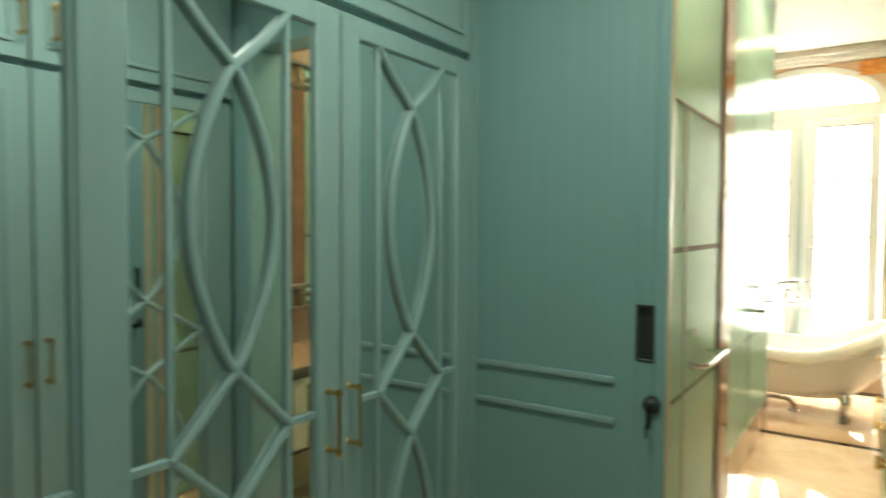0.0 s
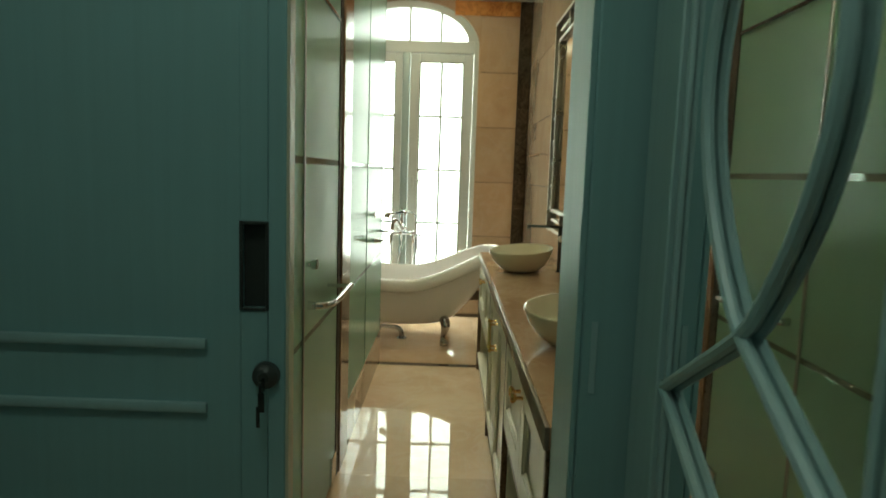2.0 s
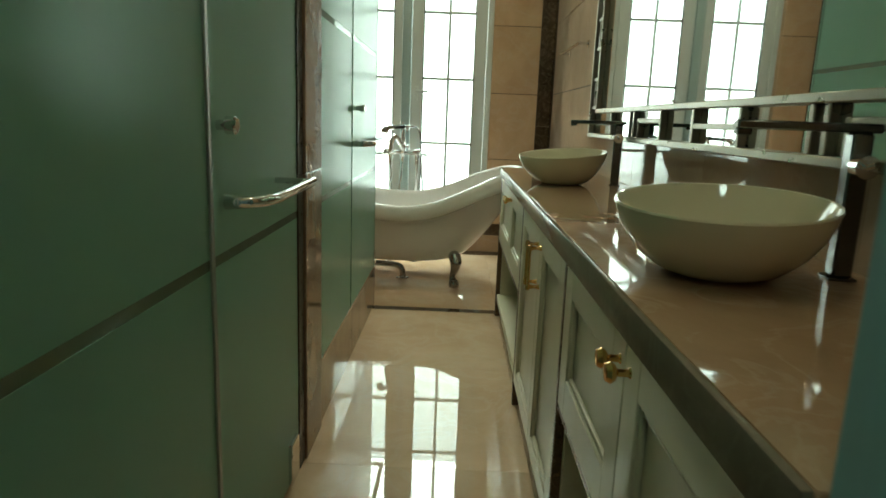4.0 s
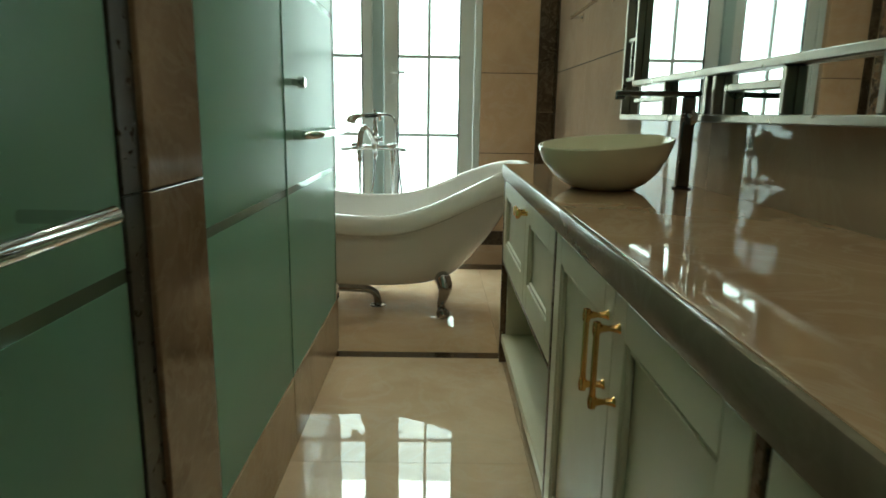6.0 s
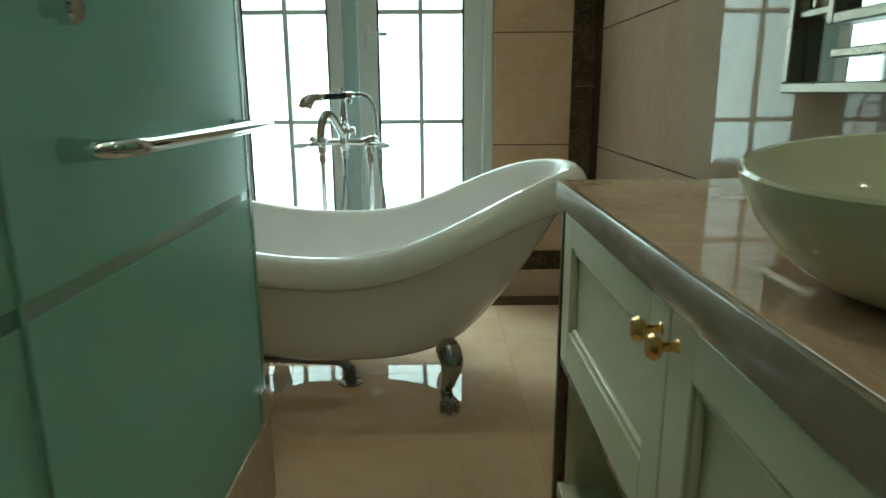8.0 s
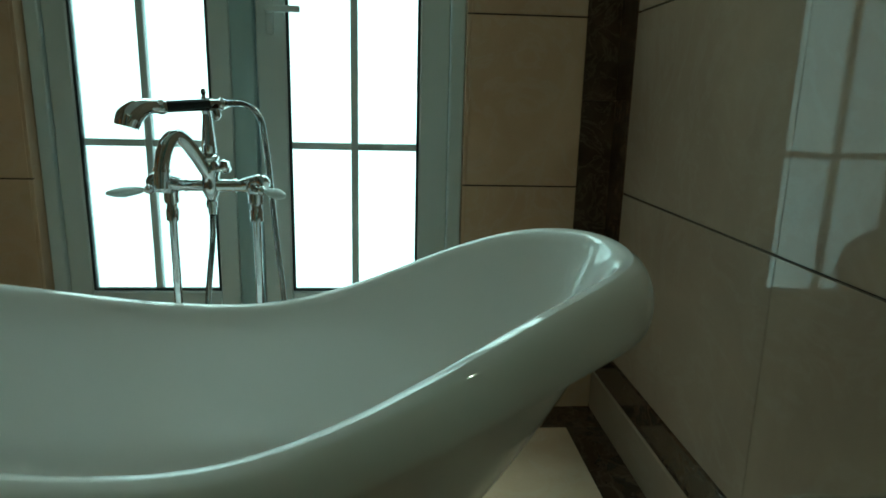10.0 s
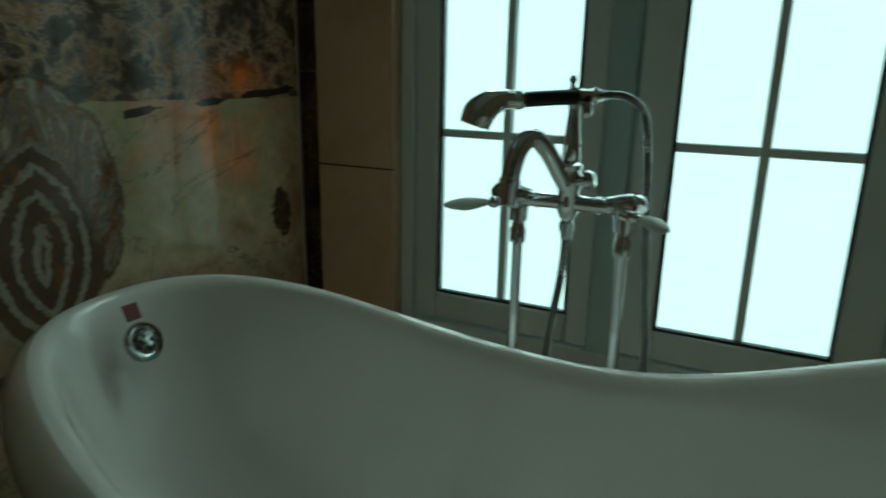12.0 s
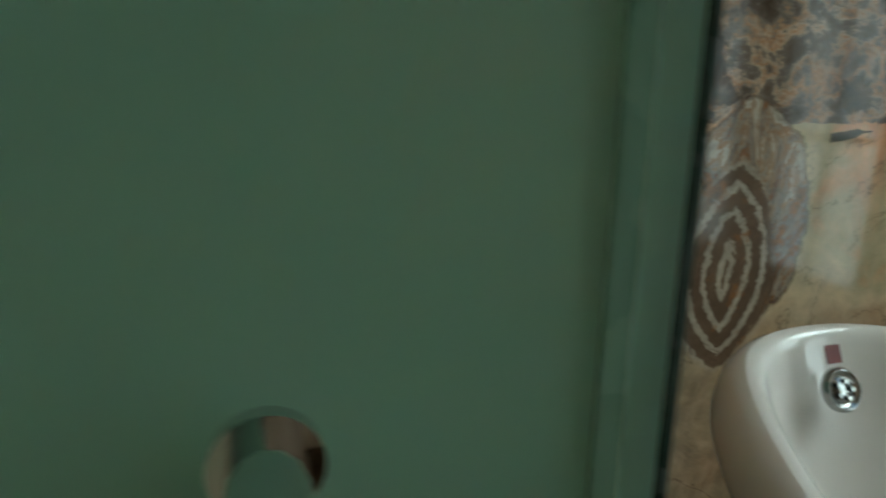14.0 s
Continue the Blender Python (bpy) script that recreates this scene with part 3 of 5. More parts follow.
# ---------------------------------------------------------------- window
window = thing("window_1", "tall white double casement window with arched fanlight", "window", (WCX, YW, WZ0), kind="structure")
window.location = (0, 0, 0)
FY0, FY1 = 5.165, 5.225
part("window_frame", join(box(WX0, WX0 + 0.045, FY0 - 0.01, FY1 + 0.02, WZ0, 2.745, 0.004), box(WX1 - 0.045, WX1, FY0 - 0.01, FY1 + 0.02, WZ0, 2.745, 0.004),
                          box(WX0 + 0.045, WX1 - 0.045, FY0 - 0.01, FY1 + 0.02, WZ0, WZ0 + 0.045, 0.004),
                          box(WX0 + 0.045, WX1 - 0.045, FY0 - 0.01, FY1 + 0.02, 2.625, 2.745, 0.006)), M_FRAME, window)
part("mullion", box(0.262, 0.335, FY0 - 0.022, FY1 + 0.02, WZ0 + 0.045, 2.625, 0.008, 2), M_BLUE, window, "blue-grey centre mullion")
outer, inner = arch(WCX, WHALF - 0.002, 2.745, 0.385), arch(WCX, WHALF - 0.11, 2.745, 0.315)
bm = bmesh.new()
for (p, q, r, s) in zip(outer, outer[1:], inner[1:], inner):
    a = [bm.verts.new((c[0], FY0 - 0.01, c[1])) for c in (p, q, r, s)] + [bm.verts.new((c[0], FY1 + 0.02, c[1])) for c in (p, q, r, s)]
    for f in ((0, 1, 2, 3), (7, 6, 5, 4), (3, 2, 6, 7), (1, 0, 4, 5)):
        bm.faces.new([a[i] for i in f])
bmesh.ops.remove_doubles(bm, verts=bm.verts[:], dist=1e-5)
bmesh.ops.recalc_face_normals(bm, faces=bm.faces[:])
part("fanlight_frame", bm, M_FRAME, window)
part("fanlight_bars", join(box(WCX - 0.012, WCX + 0.012, 5.18, 5.21, 2.745, 3.06), box(WCX + 0.30, WCX + 0.324, 5.18, 5.21, 2.745, 3.015),
                           box(WCX - 0.324, WCX - 0.30, 5.18, 5.21, 2.745, 3.015)), M_FRAME, window)
bm = bmesh.new()
fan = arch(WCX, WHALF - 0.105, 2.744, 0.32)
bm.faces.new([bm.verts.new((x, 5.193, z)) for x, z in fan])
ret = bmesh.ops.extrude_face_region(bm, geom=bm.faces[:])
bmesh.ops.translate(bm, vec=(0, 0.005, 0), verts=[v for v in ret["geom"] if isinstance(v, bmesh.types.BMVert)])
fan_pane = part("pane", bm, M_PANE, window)
fan_pane.visible_shadow = False
BARS = (0.926, 1.467, 2.005)
for name, g0, g1, s0, s1 in (("left", -0.242, 0.189, -0.318, 0.258), ("right", 0.436, 0.871, 0.339, 0.970)):
    leaf = part("casement", join(box(s0, g0, FY0, FY1, 0.330, 2.620, 0.006), box(g1, s1, FY0, FY1, 0.330, 2.620, 0.006),
                                 box(g0, g1, FY0, FY1, 0.330, 0.418, 0.006), box(g0, g1, FY0, FY1, 2.538, 2.620, 0.006)), M_FRAME, window)
    mid = (g0 + g1) / 2
    part("glazing_bar", join(box(mid - 0.012, mid + 0.012, 5.182, 5.214, 0.418, 2.538, 0.003),
                             *[box(a, b, 5.183, 5.213, z - 0.012, z + 0.012, 0.003) for z in BARS for a, b in ((g0, mid - 0.012), (mid + 0.012, g1))]), M_FRAME, leaf)
    part("glazing_bead", frame_bm(g0, g1, 0.418, 2.538, 0.009, 5.170, 5.186, bevel=0.001), M_GASKET, leaf, "dark glazing gasket")
    zs = (0.418, *BARS, 2.538)
    for a, b in ((g0, mid), (mid, g1)):
        for za, zb in zip(zs, zs[1:]):
            p = piece("pane", a, b, 5.195, 5.200, za, zb, M_PANE, leaf, 0)
            p.visible_shadow = False
part("window_handle", join(box(0.375, 0.400, FY0 - 0.014, FY0, 1.28, 1.40, 0.003), box(0.378, 0.397, FY0 - 0.05, FY0 - 0.014, 1.345, 1.365, 0.003),
                           box(0.378, 0.49, FY0 - 0.06, FY0 - 0.045, 1.345, 1.365, 0.004)), M_FRAME, window, "white casement lever handle")
tagged(mesh_object("backdrop", box(-9, 10, 11.0, 11.1, -5, 5.4), M_SKY), "bright overcast sky beyond the window", "sky", "", "structure")

# ---------------------------------------------------------------- glass partition along the passage
partition = thing("glass_partition", "frosted green glass partition with clear bands and chrome fittings", "glass partition", kind="structure")
BANDS = ((0.826, 0.848), (1.456, 1.480))


def glass_leaf(parent, y0, y1, z0, z1, name="glass_panel"):
    """A pane of etched glass with two unetched bands."""
    g = part(name, box(XG - 0.010, XG, y0, y1, z0, z1), M_FROST, parent)
    me = g.data
    cuts = [z0] + [z for b in BANDS for z in b] + [z1]
    bm = join(*[box(XG - 0.010, XG, y0, y1, a, b) for a, b in zip(cuts[::2], cuts[1::2])])
    bm.to_mesh(me)
    bm.free()
    for a, b in BANDS:
        part("clear_band", box(XG - 0.009, XG - 0.001, y0, y1, a, b), M_CLEAR, g, "clear unetched glass band")
    return g


glass_leaf(partition, -0.08, 0.724, 0.012, 2.07)
glass_leaf(partition, 1.722, 2.430, 0.243, 3.0)
part("transom_glass", box(XG - 0.010, XG, -0.08, 1.414, 2.085, ZC - 0.005), M_FROST, partition)
part("transom_bar", box(XG - 0.02, XG + 0.006, -0.08, 1.414, 2.072, 2.084), M_STEEL, partition)
part("upper_glass", box(XG - 0.010, XG, 1.722, YE, 3.003, ZC - 0.005), M_FROST, partition)
part("seam_strip", box(XG - 0.012, XG + 0.005, 0.725, 0.741, 0.012, 2.07, 0.002), M_ALU, partition, "slim aluminium edge profile")
part("seam_strip", box(XG - 0.012, XG + 0.003, 2.431, 2.437, 0.243, 3.0), M_EDGE_PALE, partition)

door = thing("glass_door", "frosted green glass door with a chrome bar handle, closed", "door")
glass_leaf(door, 0.747, 1.414, 0.015, 2.07, "leaf")
part("bar_handle", join(tube(((XG, 0.82, 0.950), (XG + 0.035, 0.815, 0.950), (XG + 0.075, 0.84, 0.952), (XG + 0.088, 0.90, 0.953), (XG + 0.092, 1.03, 0.956), (XG + 0.095, 1.205, 0.96)),
                             (0.017, 0.013, 0.012, 0.0115, 0.0115, 0.0115), 16, 8),
                        rod((XG, 1.19, 0.96), (XG + 0.095, 1.19, 0.96), 0.008)), M_CHROME, door, "polished chrome bar handle")
part("knob", lathe(((0.0, 0), (0.010, 0.0), (0.010, 0.016), (0.018, 0.019), (0.018, 0.036), (0.014, 0.040), (0.0, 0.040)), (XG, 0.785, 1.105), 24, Matrix.Rotation(radians(90), 4, 'Y')),
     M_CHROME, door, "small round chrome knob")
part("floor_hinge", join(box(XG - 0.016, XG + 0.012, 1.29, 1.38, 0.018, 0.15, 0.003)), M_CHROME, door, "chrome patch hinge")

shower = thing("shower_door", "frosted green glass shower door with chrome handle", "door")
glass_leaf(shower, 2.439, YE, 0.243, 3.0, "leaf")
part("edge_seal", box(XG - 0.014, XG, YE, YE + 0.006, 0.243, 3.0, 0.001), M_EDGE_GLASS, shower, "dark green glass edge")
part("edge_profile", box(XG, XG + 0.002, YE - 0.024, YE - 0.014, 0.243, 3.0, 0.0008), M_EDGE_PALE, shower, "pale polished edge profile")
part("bar_handle", join(tube(((XG, 2.56, 1.005), (XG + 0.045, 2.555, 1.005), (XG + 0.075, 2.58, 1.006), (XG + 0.08, 2.64, 1.006), (XG + 0.08, 2.85, 1.006), (XG + 0.08, 3.232, 1.006)),
                             (0.017, 0.013, 0.012, 0.0115, 0.0115, 0.0115), 16, 8),
                        rod((XG, 3.215, 1.006), (XG + 0.08, 3.215, 1.006), 0.010), rod((XG, 3.215, 1.006), (XG + 0.005, 3.215, 1.006), 0.0145, 24)), M_CHROME, shower, "polished chrome bar handle")
part("knob", lathe(((0.0, 0), (0.010, 0.0), (0.010, 0.016), (0.018, 0.019), (0.018, 0.036), (0.014, 0.040), (0.0, 0.040)), (XG, 2.56, 1.166), 24, Matrix.Rotation(radians(90), 4, 'Y')),
     M_CHROME, shower, "small round chrome knob")
part("floor_hinge", box(XG - 0.016, XG + 0.012, YE - 0.07, YE - 0.012, 0.25, 0.34, 0.003), M_CHROME, shower, "chrome patch hinge")

pillar = solid("pillar", box(XG - 0.16, XG - 0.004, 1.47, 1.718, 0, ZC), M_GROUT, "brown marble clad pillar between the glass doors", "pillar")
for z0, z1 in ((0, 0.952), (0.954, 2.4), (2.402, ZC)):
    piece("slab", XG - 0.004, XG + 0.012, 1.484, 1.718, z0, z1, M_BROWN, pillar)
    piece("slab", XG - 0.004, XG + 0.004, 1.418, 1.482, z0, z1, M_JAMB, pillar)
plinth = solid("plinth", box(XG - 0.14, XG - 0.012, 1.72, YE + 0.005, 0, 0.240), M_GROUT, "polished brown marble plinth under the shower glass", "plinth")
for y0, y1 in ((1.722, 2.43), (2.433, YE + 0.012)):
    piece("slab", XG - 0.012, XG + 0.004, y0, y1, 0, 0.241, M_PLINTH, plinth)
piece("slab", XG - 0.14, XG - 0.014, YE + 0.005, YE + 0.017, 0, 0.241, M_PLINTH, plinth)

# ---------------------------------------------------------------- mirror with lattice frame, towel bar
mirror = thing("wall_mirror", "large wall mirror in a champagne metal lattice frame", "mirror")
MY0, MY1, MZ0, MZ1, XF = 0.10, 3.205, 1.065, 2.50, XR
part("mirror_glass", box(XF - 0.010, XF - 0.004, MY0, MY1, MZ0, MZ1), M_MIRROR, mirror, "clear silvered mirror glass")


def lath(y0, y1, z0, z1, d=0.028):
    return box(XF - 0.010 - d, XF - 0.010, y0, y1, z0, z1, 0.003)


W, G = 0.022, 0.150
part("frame", join(lath(MY0, MY1, MZ0, MZ0 + W, 0.034), lath(MY0, MY1, MZ1 - W, MZ1, 0.034), lath(MY0, MY0 + W, MZ0 + W, MZ1 - W, 0.034), lath(MY1 - W, MY1, MZ0 + W, MZ1 - W, 0.034)),
     M_LATTICE, mirror)
part("inner_frame", join(lath(MY0 + G, MY1 - G, MZ0 + G - W, MZ0 + G), lath(MY0 + G, MY1 - G, MZ1 - G, MZ1 - G + W),
                         lath(MY0 + G - W, MY0 + G, MZ0 + G - W, MZ1 - G + W), lath(MY1 - G, MY1 - G + W, MZ0 + G - W, MZ1 - G + W)), M_LATTICE, mirror)
# a fret of posts, middle bars and hooks runs round between the two frames
za, zb = MZ0 + W, MZ0 + G - W
ta, tb = MZ1 - G + W, MZ1 - W
y = MY1 - G
while y > MY0 + G + 0.3:
    for lo, hi, up in ((za, zb, 1), (ta, tb, -1)):
        m = (lo + hi) / 2
        hook_z = (m + 0.005, m + 0.005 + W * 0.9) if up > 0 else (m - 0.005 - W * 0.9, m - 0.005)
        for a, b, c, d in ((y - 0.325, y, m - 0.009, m + 0.009), (y - 0.347, y - 0.325, lo, hi), (y - 0.755, y - 0.733, lo, hi), (y - 0.697, y - 0.675, lo, hi),
                           (y - 0.83, y - 0.81, lo, hook_z[1]) if up > 0 else (y - 0.83, y - 0.81, hook_z[0], hi), (y - 1.10, y - 0.83, *hook_z), (y - 1.122, y - 1.10, lo, hi), (y - 1.452, y - 1.43, lo, hi)):
            if a > MY0 + G:
                part("lath", lath(a, b, c, d, 0.024), M_LATTICE, mirror)
    y -= 1.452
z = MZ0 + G
while z + 0.3 < MZ1 - G:
    for ya, yb in ((MY1 - G + W, MY1 - W), (MY0 + W, MY0 + G - W)):
        m = (ya + yb) / 2
        for a, b, c, d in ((ya, yb, z, z + 0.016), (ya, yb, z + 0.15, z + 0.166), (m - 0.008, m + 0.008, z + 0.016, z + 0.15)):
            part("lath", lath(a, b, c, d, 0.024), M_LATTICE, mirror)
    z += 0.31

for z, ya, yb in ((1.61, 3.56, 4.25),):
    bar = thing("towel_bar", "slim chrome towel bar on the marble wall", "towel bar", (0, 0, 0), "towel bars")
    part("rail", rod((XR - 0.06, ya, z), (XR - 0.06, yb, z), 0.008), M_CHROME, bar)
    for yy in (ya + 0.02, yb - 0.02):
        part("bracket", join(rod((XR, yy, z), (XR - 0.06, yy, z), 0.008), rod((XR, yy, z), (XR - 0.008, yy, z), 0.022, 24)), M_CHROME, bar)

# ---------------------------------------------------------------- vanity
VX, VEDGE, VT, VB = 1.035, 1.005, 0.873, 0.815
V0, V1 = -0.05, 3.205


def shaker(parent, y0, y1, z0, z1, side=0.060, foot=0.060, name="door"):
    """A framed cabinet door with a deep sunk panel and a sloping bead, facing -x."""
    a, b, c, e = y0 + side, y1 - side, z0 + foot, z1 - 0.063
    d = part(name, box(VX - 0.008, VX - 0.001, y0 + 0.002, y1 - 0.002, z0 + 0.002, z1 - 0.002), M_CREAM, parent)
    part("stile", box(VX - 0.023, VX - 0.008, y0, a, z0, z1, 0.002), M_CREAM, d)
    part("stile", box(VX - 0.023, VX - 0.008, b, y1, z0, z1, 0.002), M_CREAM, d)
    part("rail", box(VX - 0.0228, VX - 0.008, a, b, z0, c, 0.002), M_CREAM, d)
    part("rail", box(VX - 0.0228, VX - 0.008, a, b, e, z1, 0.002), M_CREAM, d)
    for p, q, r, s in ((a, a + 0.014, c, e), (b - 0.014, b, c, e), (a + 0.014, b - 0.014, c, c + 0.014), (a + 0.014, b - 0.014, e - 0.014, e)):
        part("bead", box(VX - 0.0185, VX - 0.008, p + 0.0003, q - 0.0003, r + 0.0003, s - 0.0003, 0.005, 2), M_CREAM, d)
    return d


def knob(parent, y, z):
    part("knob", lathe(((0.0, 0), (0.010, 0.0), (0.006, 0.004), (0.006, 0.020), (0.013, 0.024), (0.017, 0.031), (0.013, 0.038), (0.0, 0.040)),
                       (VX - 0.022, y, z), 20, Matrix.Rotation(radians(-90), 4, 'Y')), M_GOLD, parent, "round polished brass knob")


def pull(parent, x, y, z0, z1, s=-1):
    """A slim bar between two turned posts with round finials."""
    x1 = x + s * 0.036
    bits = [rod((x1, y, z0 + 0.010), (x1, y, z1 - 0.010), 0.0048, 6)]
    for z in (z0 + 0.010, z1 - 0.010):
        bits += [tube(((x, y, z), (x + s * 0.006, y, z), (x + s * 0.018, y, z), (x1 - s * 0.004, y, z), (x1 + s * 0.006, y, z)), (0.0095, 0.0065, 0.0045, 0.0075, 0.006), 12, 3),
                 lathe(((0.0, -0.012), (0.006, -0.010), (0.0075, 0.0), (0.006, 0.010), (0.0, 0.012)), (x1, y, z), 12)]
    part("handle", join(*bits), M_GOLD, parent, "polished brass bar pull")


def niche_cabinet(y0, y1, mid, posts):
    c = thing("vanity_cabinet", "cream lacquered vanity cabinet with brass knobs over an open shelf", "cabinet", (0, 0, 0), "vanity cabinets")
    part("body", box(VX, XR - 0.002, y0, y1, 0.46, VB), M_CREAM, c)
    part("side_panel", box(VX, XR - 0.002, y0, y0 + 0.018, 0.14, 0.459), M_CREAM, c)
    part("side_panel", box(VX, XR - 0.002, y1 - 0.018, y1, 0.14, 0.459), M_CREAM, c)
    part("shelf", box(VX - 0.018, XR - 0.002, y0 + 0.001, y1 - 0.001, 0.100, 0.139, 0.003), M_CREAM, c)
    part("back_panel", box(VX + 0.25, VX + 0.27, y0 + 0.018, y1 - 0.018, 0.14, 0.459), M_CREAM, c)
    part("rail", box(VX - 0.022, VX, y0, y1, 0.453, 0.465, 0.002), M_BRONZE, c, "dark bronze rail under the doors")
    for a, b, ky in ((y0 + 0.004, mid - 0.002, mid - 0.030), (mid + 0.002, y1 - 0.004, mid + 0.030)):
        d = shaker(c, a, b, 0.470, 0.812, 0.074, 0.088)
        knob(d, ky, 0.775)
    for yy in posts:
        part("leg", box(VX - 0.024, VX + 0.010, yy - 0.011, yy + 0.011, 0.0, VB, 0.003), M_BRONZE, c, "dark bronze corner post")
    return c


def tall_cabinet(y0, y1, mid):
    c = thing("vanity_cabinet", "cream lacquered two-door vanity cabinet with long brass pulls", "cabinet", (0, 0, 0), "vanity cabinets")
    part("body", box(VX, XR - 0.002, y0, y1, 0.105, VB), M_CREAM, c)
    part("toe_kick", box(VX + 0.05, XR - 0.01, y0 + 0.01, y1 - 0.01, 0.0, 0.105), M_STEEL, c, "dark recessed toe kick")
    for a, b, ky in ((y0 + 0.002, mid - 0.002, mid - 0.034), (mid + 0.002, y1 - 0.002, mid + 0.034)):
        d = shaker(c, a, b, 0.105, 0.812)
        pull(d, VX - 0.022, ky, 0.632, 0.772)
    return c


niche_cabinet(1.992, 3.175, 2.513, (1.980, 3.200))
tall_cabinet(1.004, 1.968, 1.455)
niche_cabinet(V0 + 0.024, 0.980, 0.446, (V0 + 0.012, 0.992))
top = thing("worktop", "polished peach marble worktop with a shaded brown edge", "worktop")
part("slab", box(VEDGE + 0.012, XR - 0.003, V0, V1 + 0.045, VB + 0.004, VT, 0.002), M_TOP, top)
part("edge", box(VEDGE, VEDGE + 0.012, V0, V1 + 0.05, VB + 0.002, VT + 0.001, 0.003, 2), M_EDGE, top, "brown marble edge with its shade in the colour")
part("edge", box(VEDGE + 0.012, XR - 0.003, V1 + 0.045, V1 + 0.052, VB + 0.004, VT, 0.002), M_EDGE, top, "brown marble edge with its shade in the colour")


def basin(x, y, sx, sy):
    """A thin bowl whose rim slopes by sx and sy along the two sides."""
    b = thing("vessel_sink", "round ivory ceramic vessel sink with a sloping rim on the worktop", "sink", (x, y, VT), "vessel sinks")
    bm = lathe(((0.0, 0.0), (0.070, 0.0), (0.088, 0.003), (0.118, 0.018), (0.150, 0.048), (0.175, 0.088), (0.187, 0.122), (0.1895, 0.132), (0.1875, 0.1355), (0.1835, 0.1345),
                (0.173, 0.108), (0.148, 0.064), (0.114, 0.033), (0.076, 0.020), (0.030, 0.016), (0.0, 0.016)), (0, 0, 0), 72)
    for v in bm.verts:
        v.co.z += (v.co.x * sx + v.co.y * sy) / 0.188 * smooth(v.co.z / 0.13)
    part("bowl", bm, M_CERAMIC, b)
    part("drain", lathe(((0.0, 0.016), (0.022, 0.0165), (0.024, 0.019), (0.018, 0.022), (0.0, 0.023)), (0, 0, 0), 24), M_CHROME, b, "chrome drain")


def tap(x, y):
    t = thing("basin_tap", "tall square dark chrome basin tap", "tap", (x, y, VT), "basin taps")
    part("base", box(-0.024, 0.024, -0.024, 0.024, 0, 0.006, 0.002), M_STEEL, t)
    part("column", box(-0.017, 0.017, -0.019, 0.019, 0.006, 0.262, 0.004), M_STEEL, t)
    part("spout", join(box(-0.205, 0.03, -0.019, 0.019, 0.262, 0.278, 0.003), box(-0.205, -0.180, -0.016, 0.016, 0.252, 0.263, 0.002)), M_STEEL, t, "flat square spout")
    part("lever", join(rod((0.0, -0.019, 0.205), (0.0, -0.052, 0.205), 0.020, 24), rod((0.0, -0.052, 0.205), (0.0, -0.085, 0.212), 0.005)), M_CHROME, t, "round chrome side lever")
    t.rotation_euler = (0, 0, radians(-10))


basin(1.224, 0.675, 0.008, 0.013)
tap(1.445, 0.67)
basin(1.208, 2.351, 0.015, 0.010)
tap(1.445, 2.372)

# ---------------------------------------------------------------- claw-foot tub
TX, TY = 0.395, 4.157


def tub_ring(a, b, level, n=96, lift=1.0):
    """A ring of the tub: half length a, half width b; level gives the height from the angle."""
    out = []
    for i in range(n):
        t = 2 * math.pi * i / n
        c, s = math.cos(t), math.sin(t)
        e = 2.0 / 2.35
        x = a[0 if c > 0 else 1] * math.copysign(abs(c) ** e, c)
        y = b * (1.0 if s > 0 else 1.045) * math.copysign(abs(s) ** e, s)
        out.append((x, y, level(c) + lift * (0.012 * s if s > 0 else 0.017 * s)))
    return out


def rim_z(c):
    end = 0.248 if c > 0 else 0.112
    return 0.570 + end * math.sin(abs(c) * math.pi / 2) ** (1.75 if c > 0 else 1.9)


bm = bmesh.new()
rings = []
# outer skin from the foot ring up to the lip, over the rolled rim, and down inside
OUT = ((0.0, 0.33, 0.36, 0.235), (0.02, 0.40, 0.43, 0.268), (0.09, 0.46, 0.49, 0.290), (0.20, 0.52, 0.56, 0.305), (0.40, 0.615, 0.65, 0.322), (0.62, 0.70, 0.725, 0.334),
       (0.82, 0.768, 0.785, 0.345), (0.95, 0.803, 0.815, 0.350))
for f, ar, al, b in OUT:
    rings.append(tub_ring((ar, al), b, lift=f, level=lambda c, f=f: 0.152 + f * (rim_z(c) - 0.098 - 0.152)))
ROLL = ((0.046, -0.104), (0.062, -0.097), (0.070, -0.074), (0.066, -0.042), (0.050, -0.014), (0.022, 0.002), (0.004, -0.003), (-0.010, -0.016))
for o, dz in ROLL:
    rings.append(tub_ring((0.822 + o, 0.808 + o), 0.330 + o * 0.95, lambda c, dz=dz: rim_z(c) + dz * (1.0 + 0.35 * abs(c) ** 3)))
INS = ((0.88, 0.784, 0.785, 0.312), (0.70, 0.745, 0.745, 0.300), (0.45, 0.665, 0.69, 0.280), (0.22, 0.58, 0.61, 0.252), (0.07, 0.49, 0.52, 0.215), (0.0, 0.36, 0.40, 0.155))
for f, ar, al, b in INS:
    rings.append(tub_ring((ar, al), b, lift=f, level=lambda c, f=f: 0.190 + f * (rim_z(c) - 0.02 - 0.190)))
vs = [[bm.verts.new(p) for p in r] for r in rings]
for a, b in zip(vs, vs[1:]):
    for i in range(len(a)):
        bm.faces.new((a[i], a[(i + 1) % len(a)], b[(i + 1) % len(a)], b[i]))
bm.faces.new(vs[0][::-1])
bm.faces.new(vs[-1])
bmesh.ops.recalc_face_normals(bm, faces=bm.faces[:])
tub = thing("bathtub", "white enamelled double slipper bathtub on chrome claw feet", "bathtub", (TX, TY, 0))
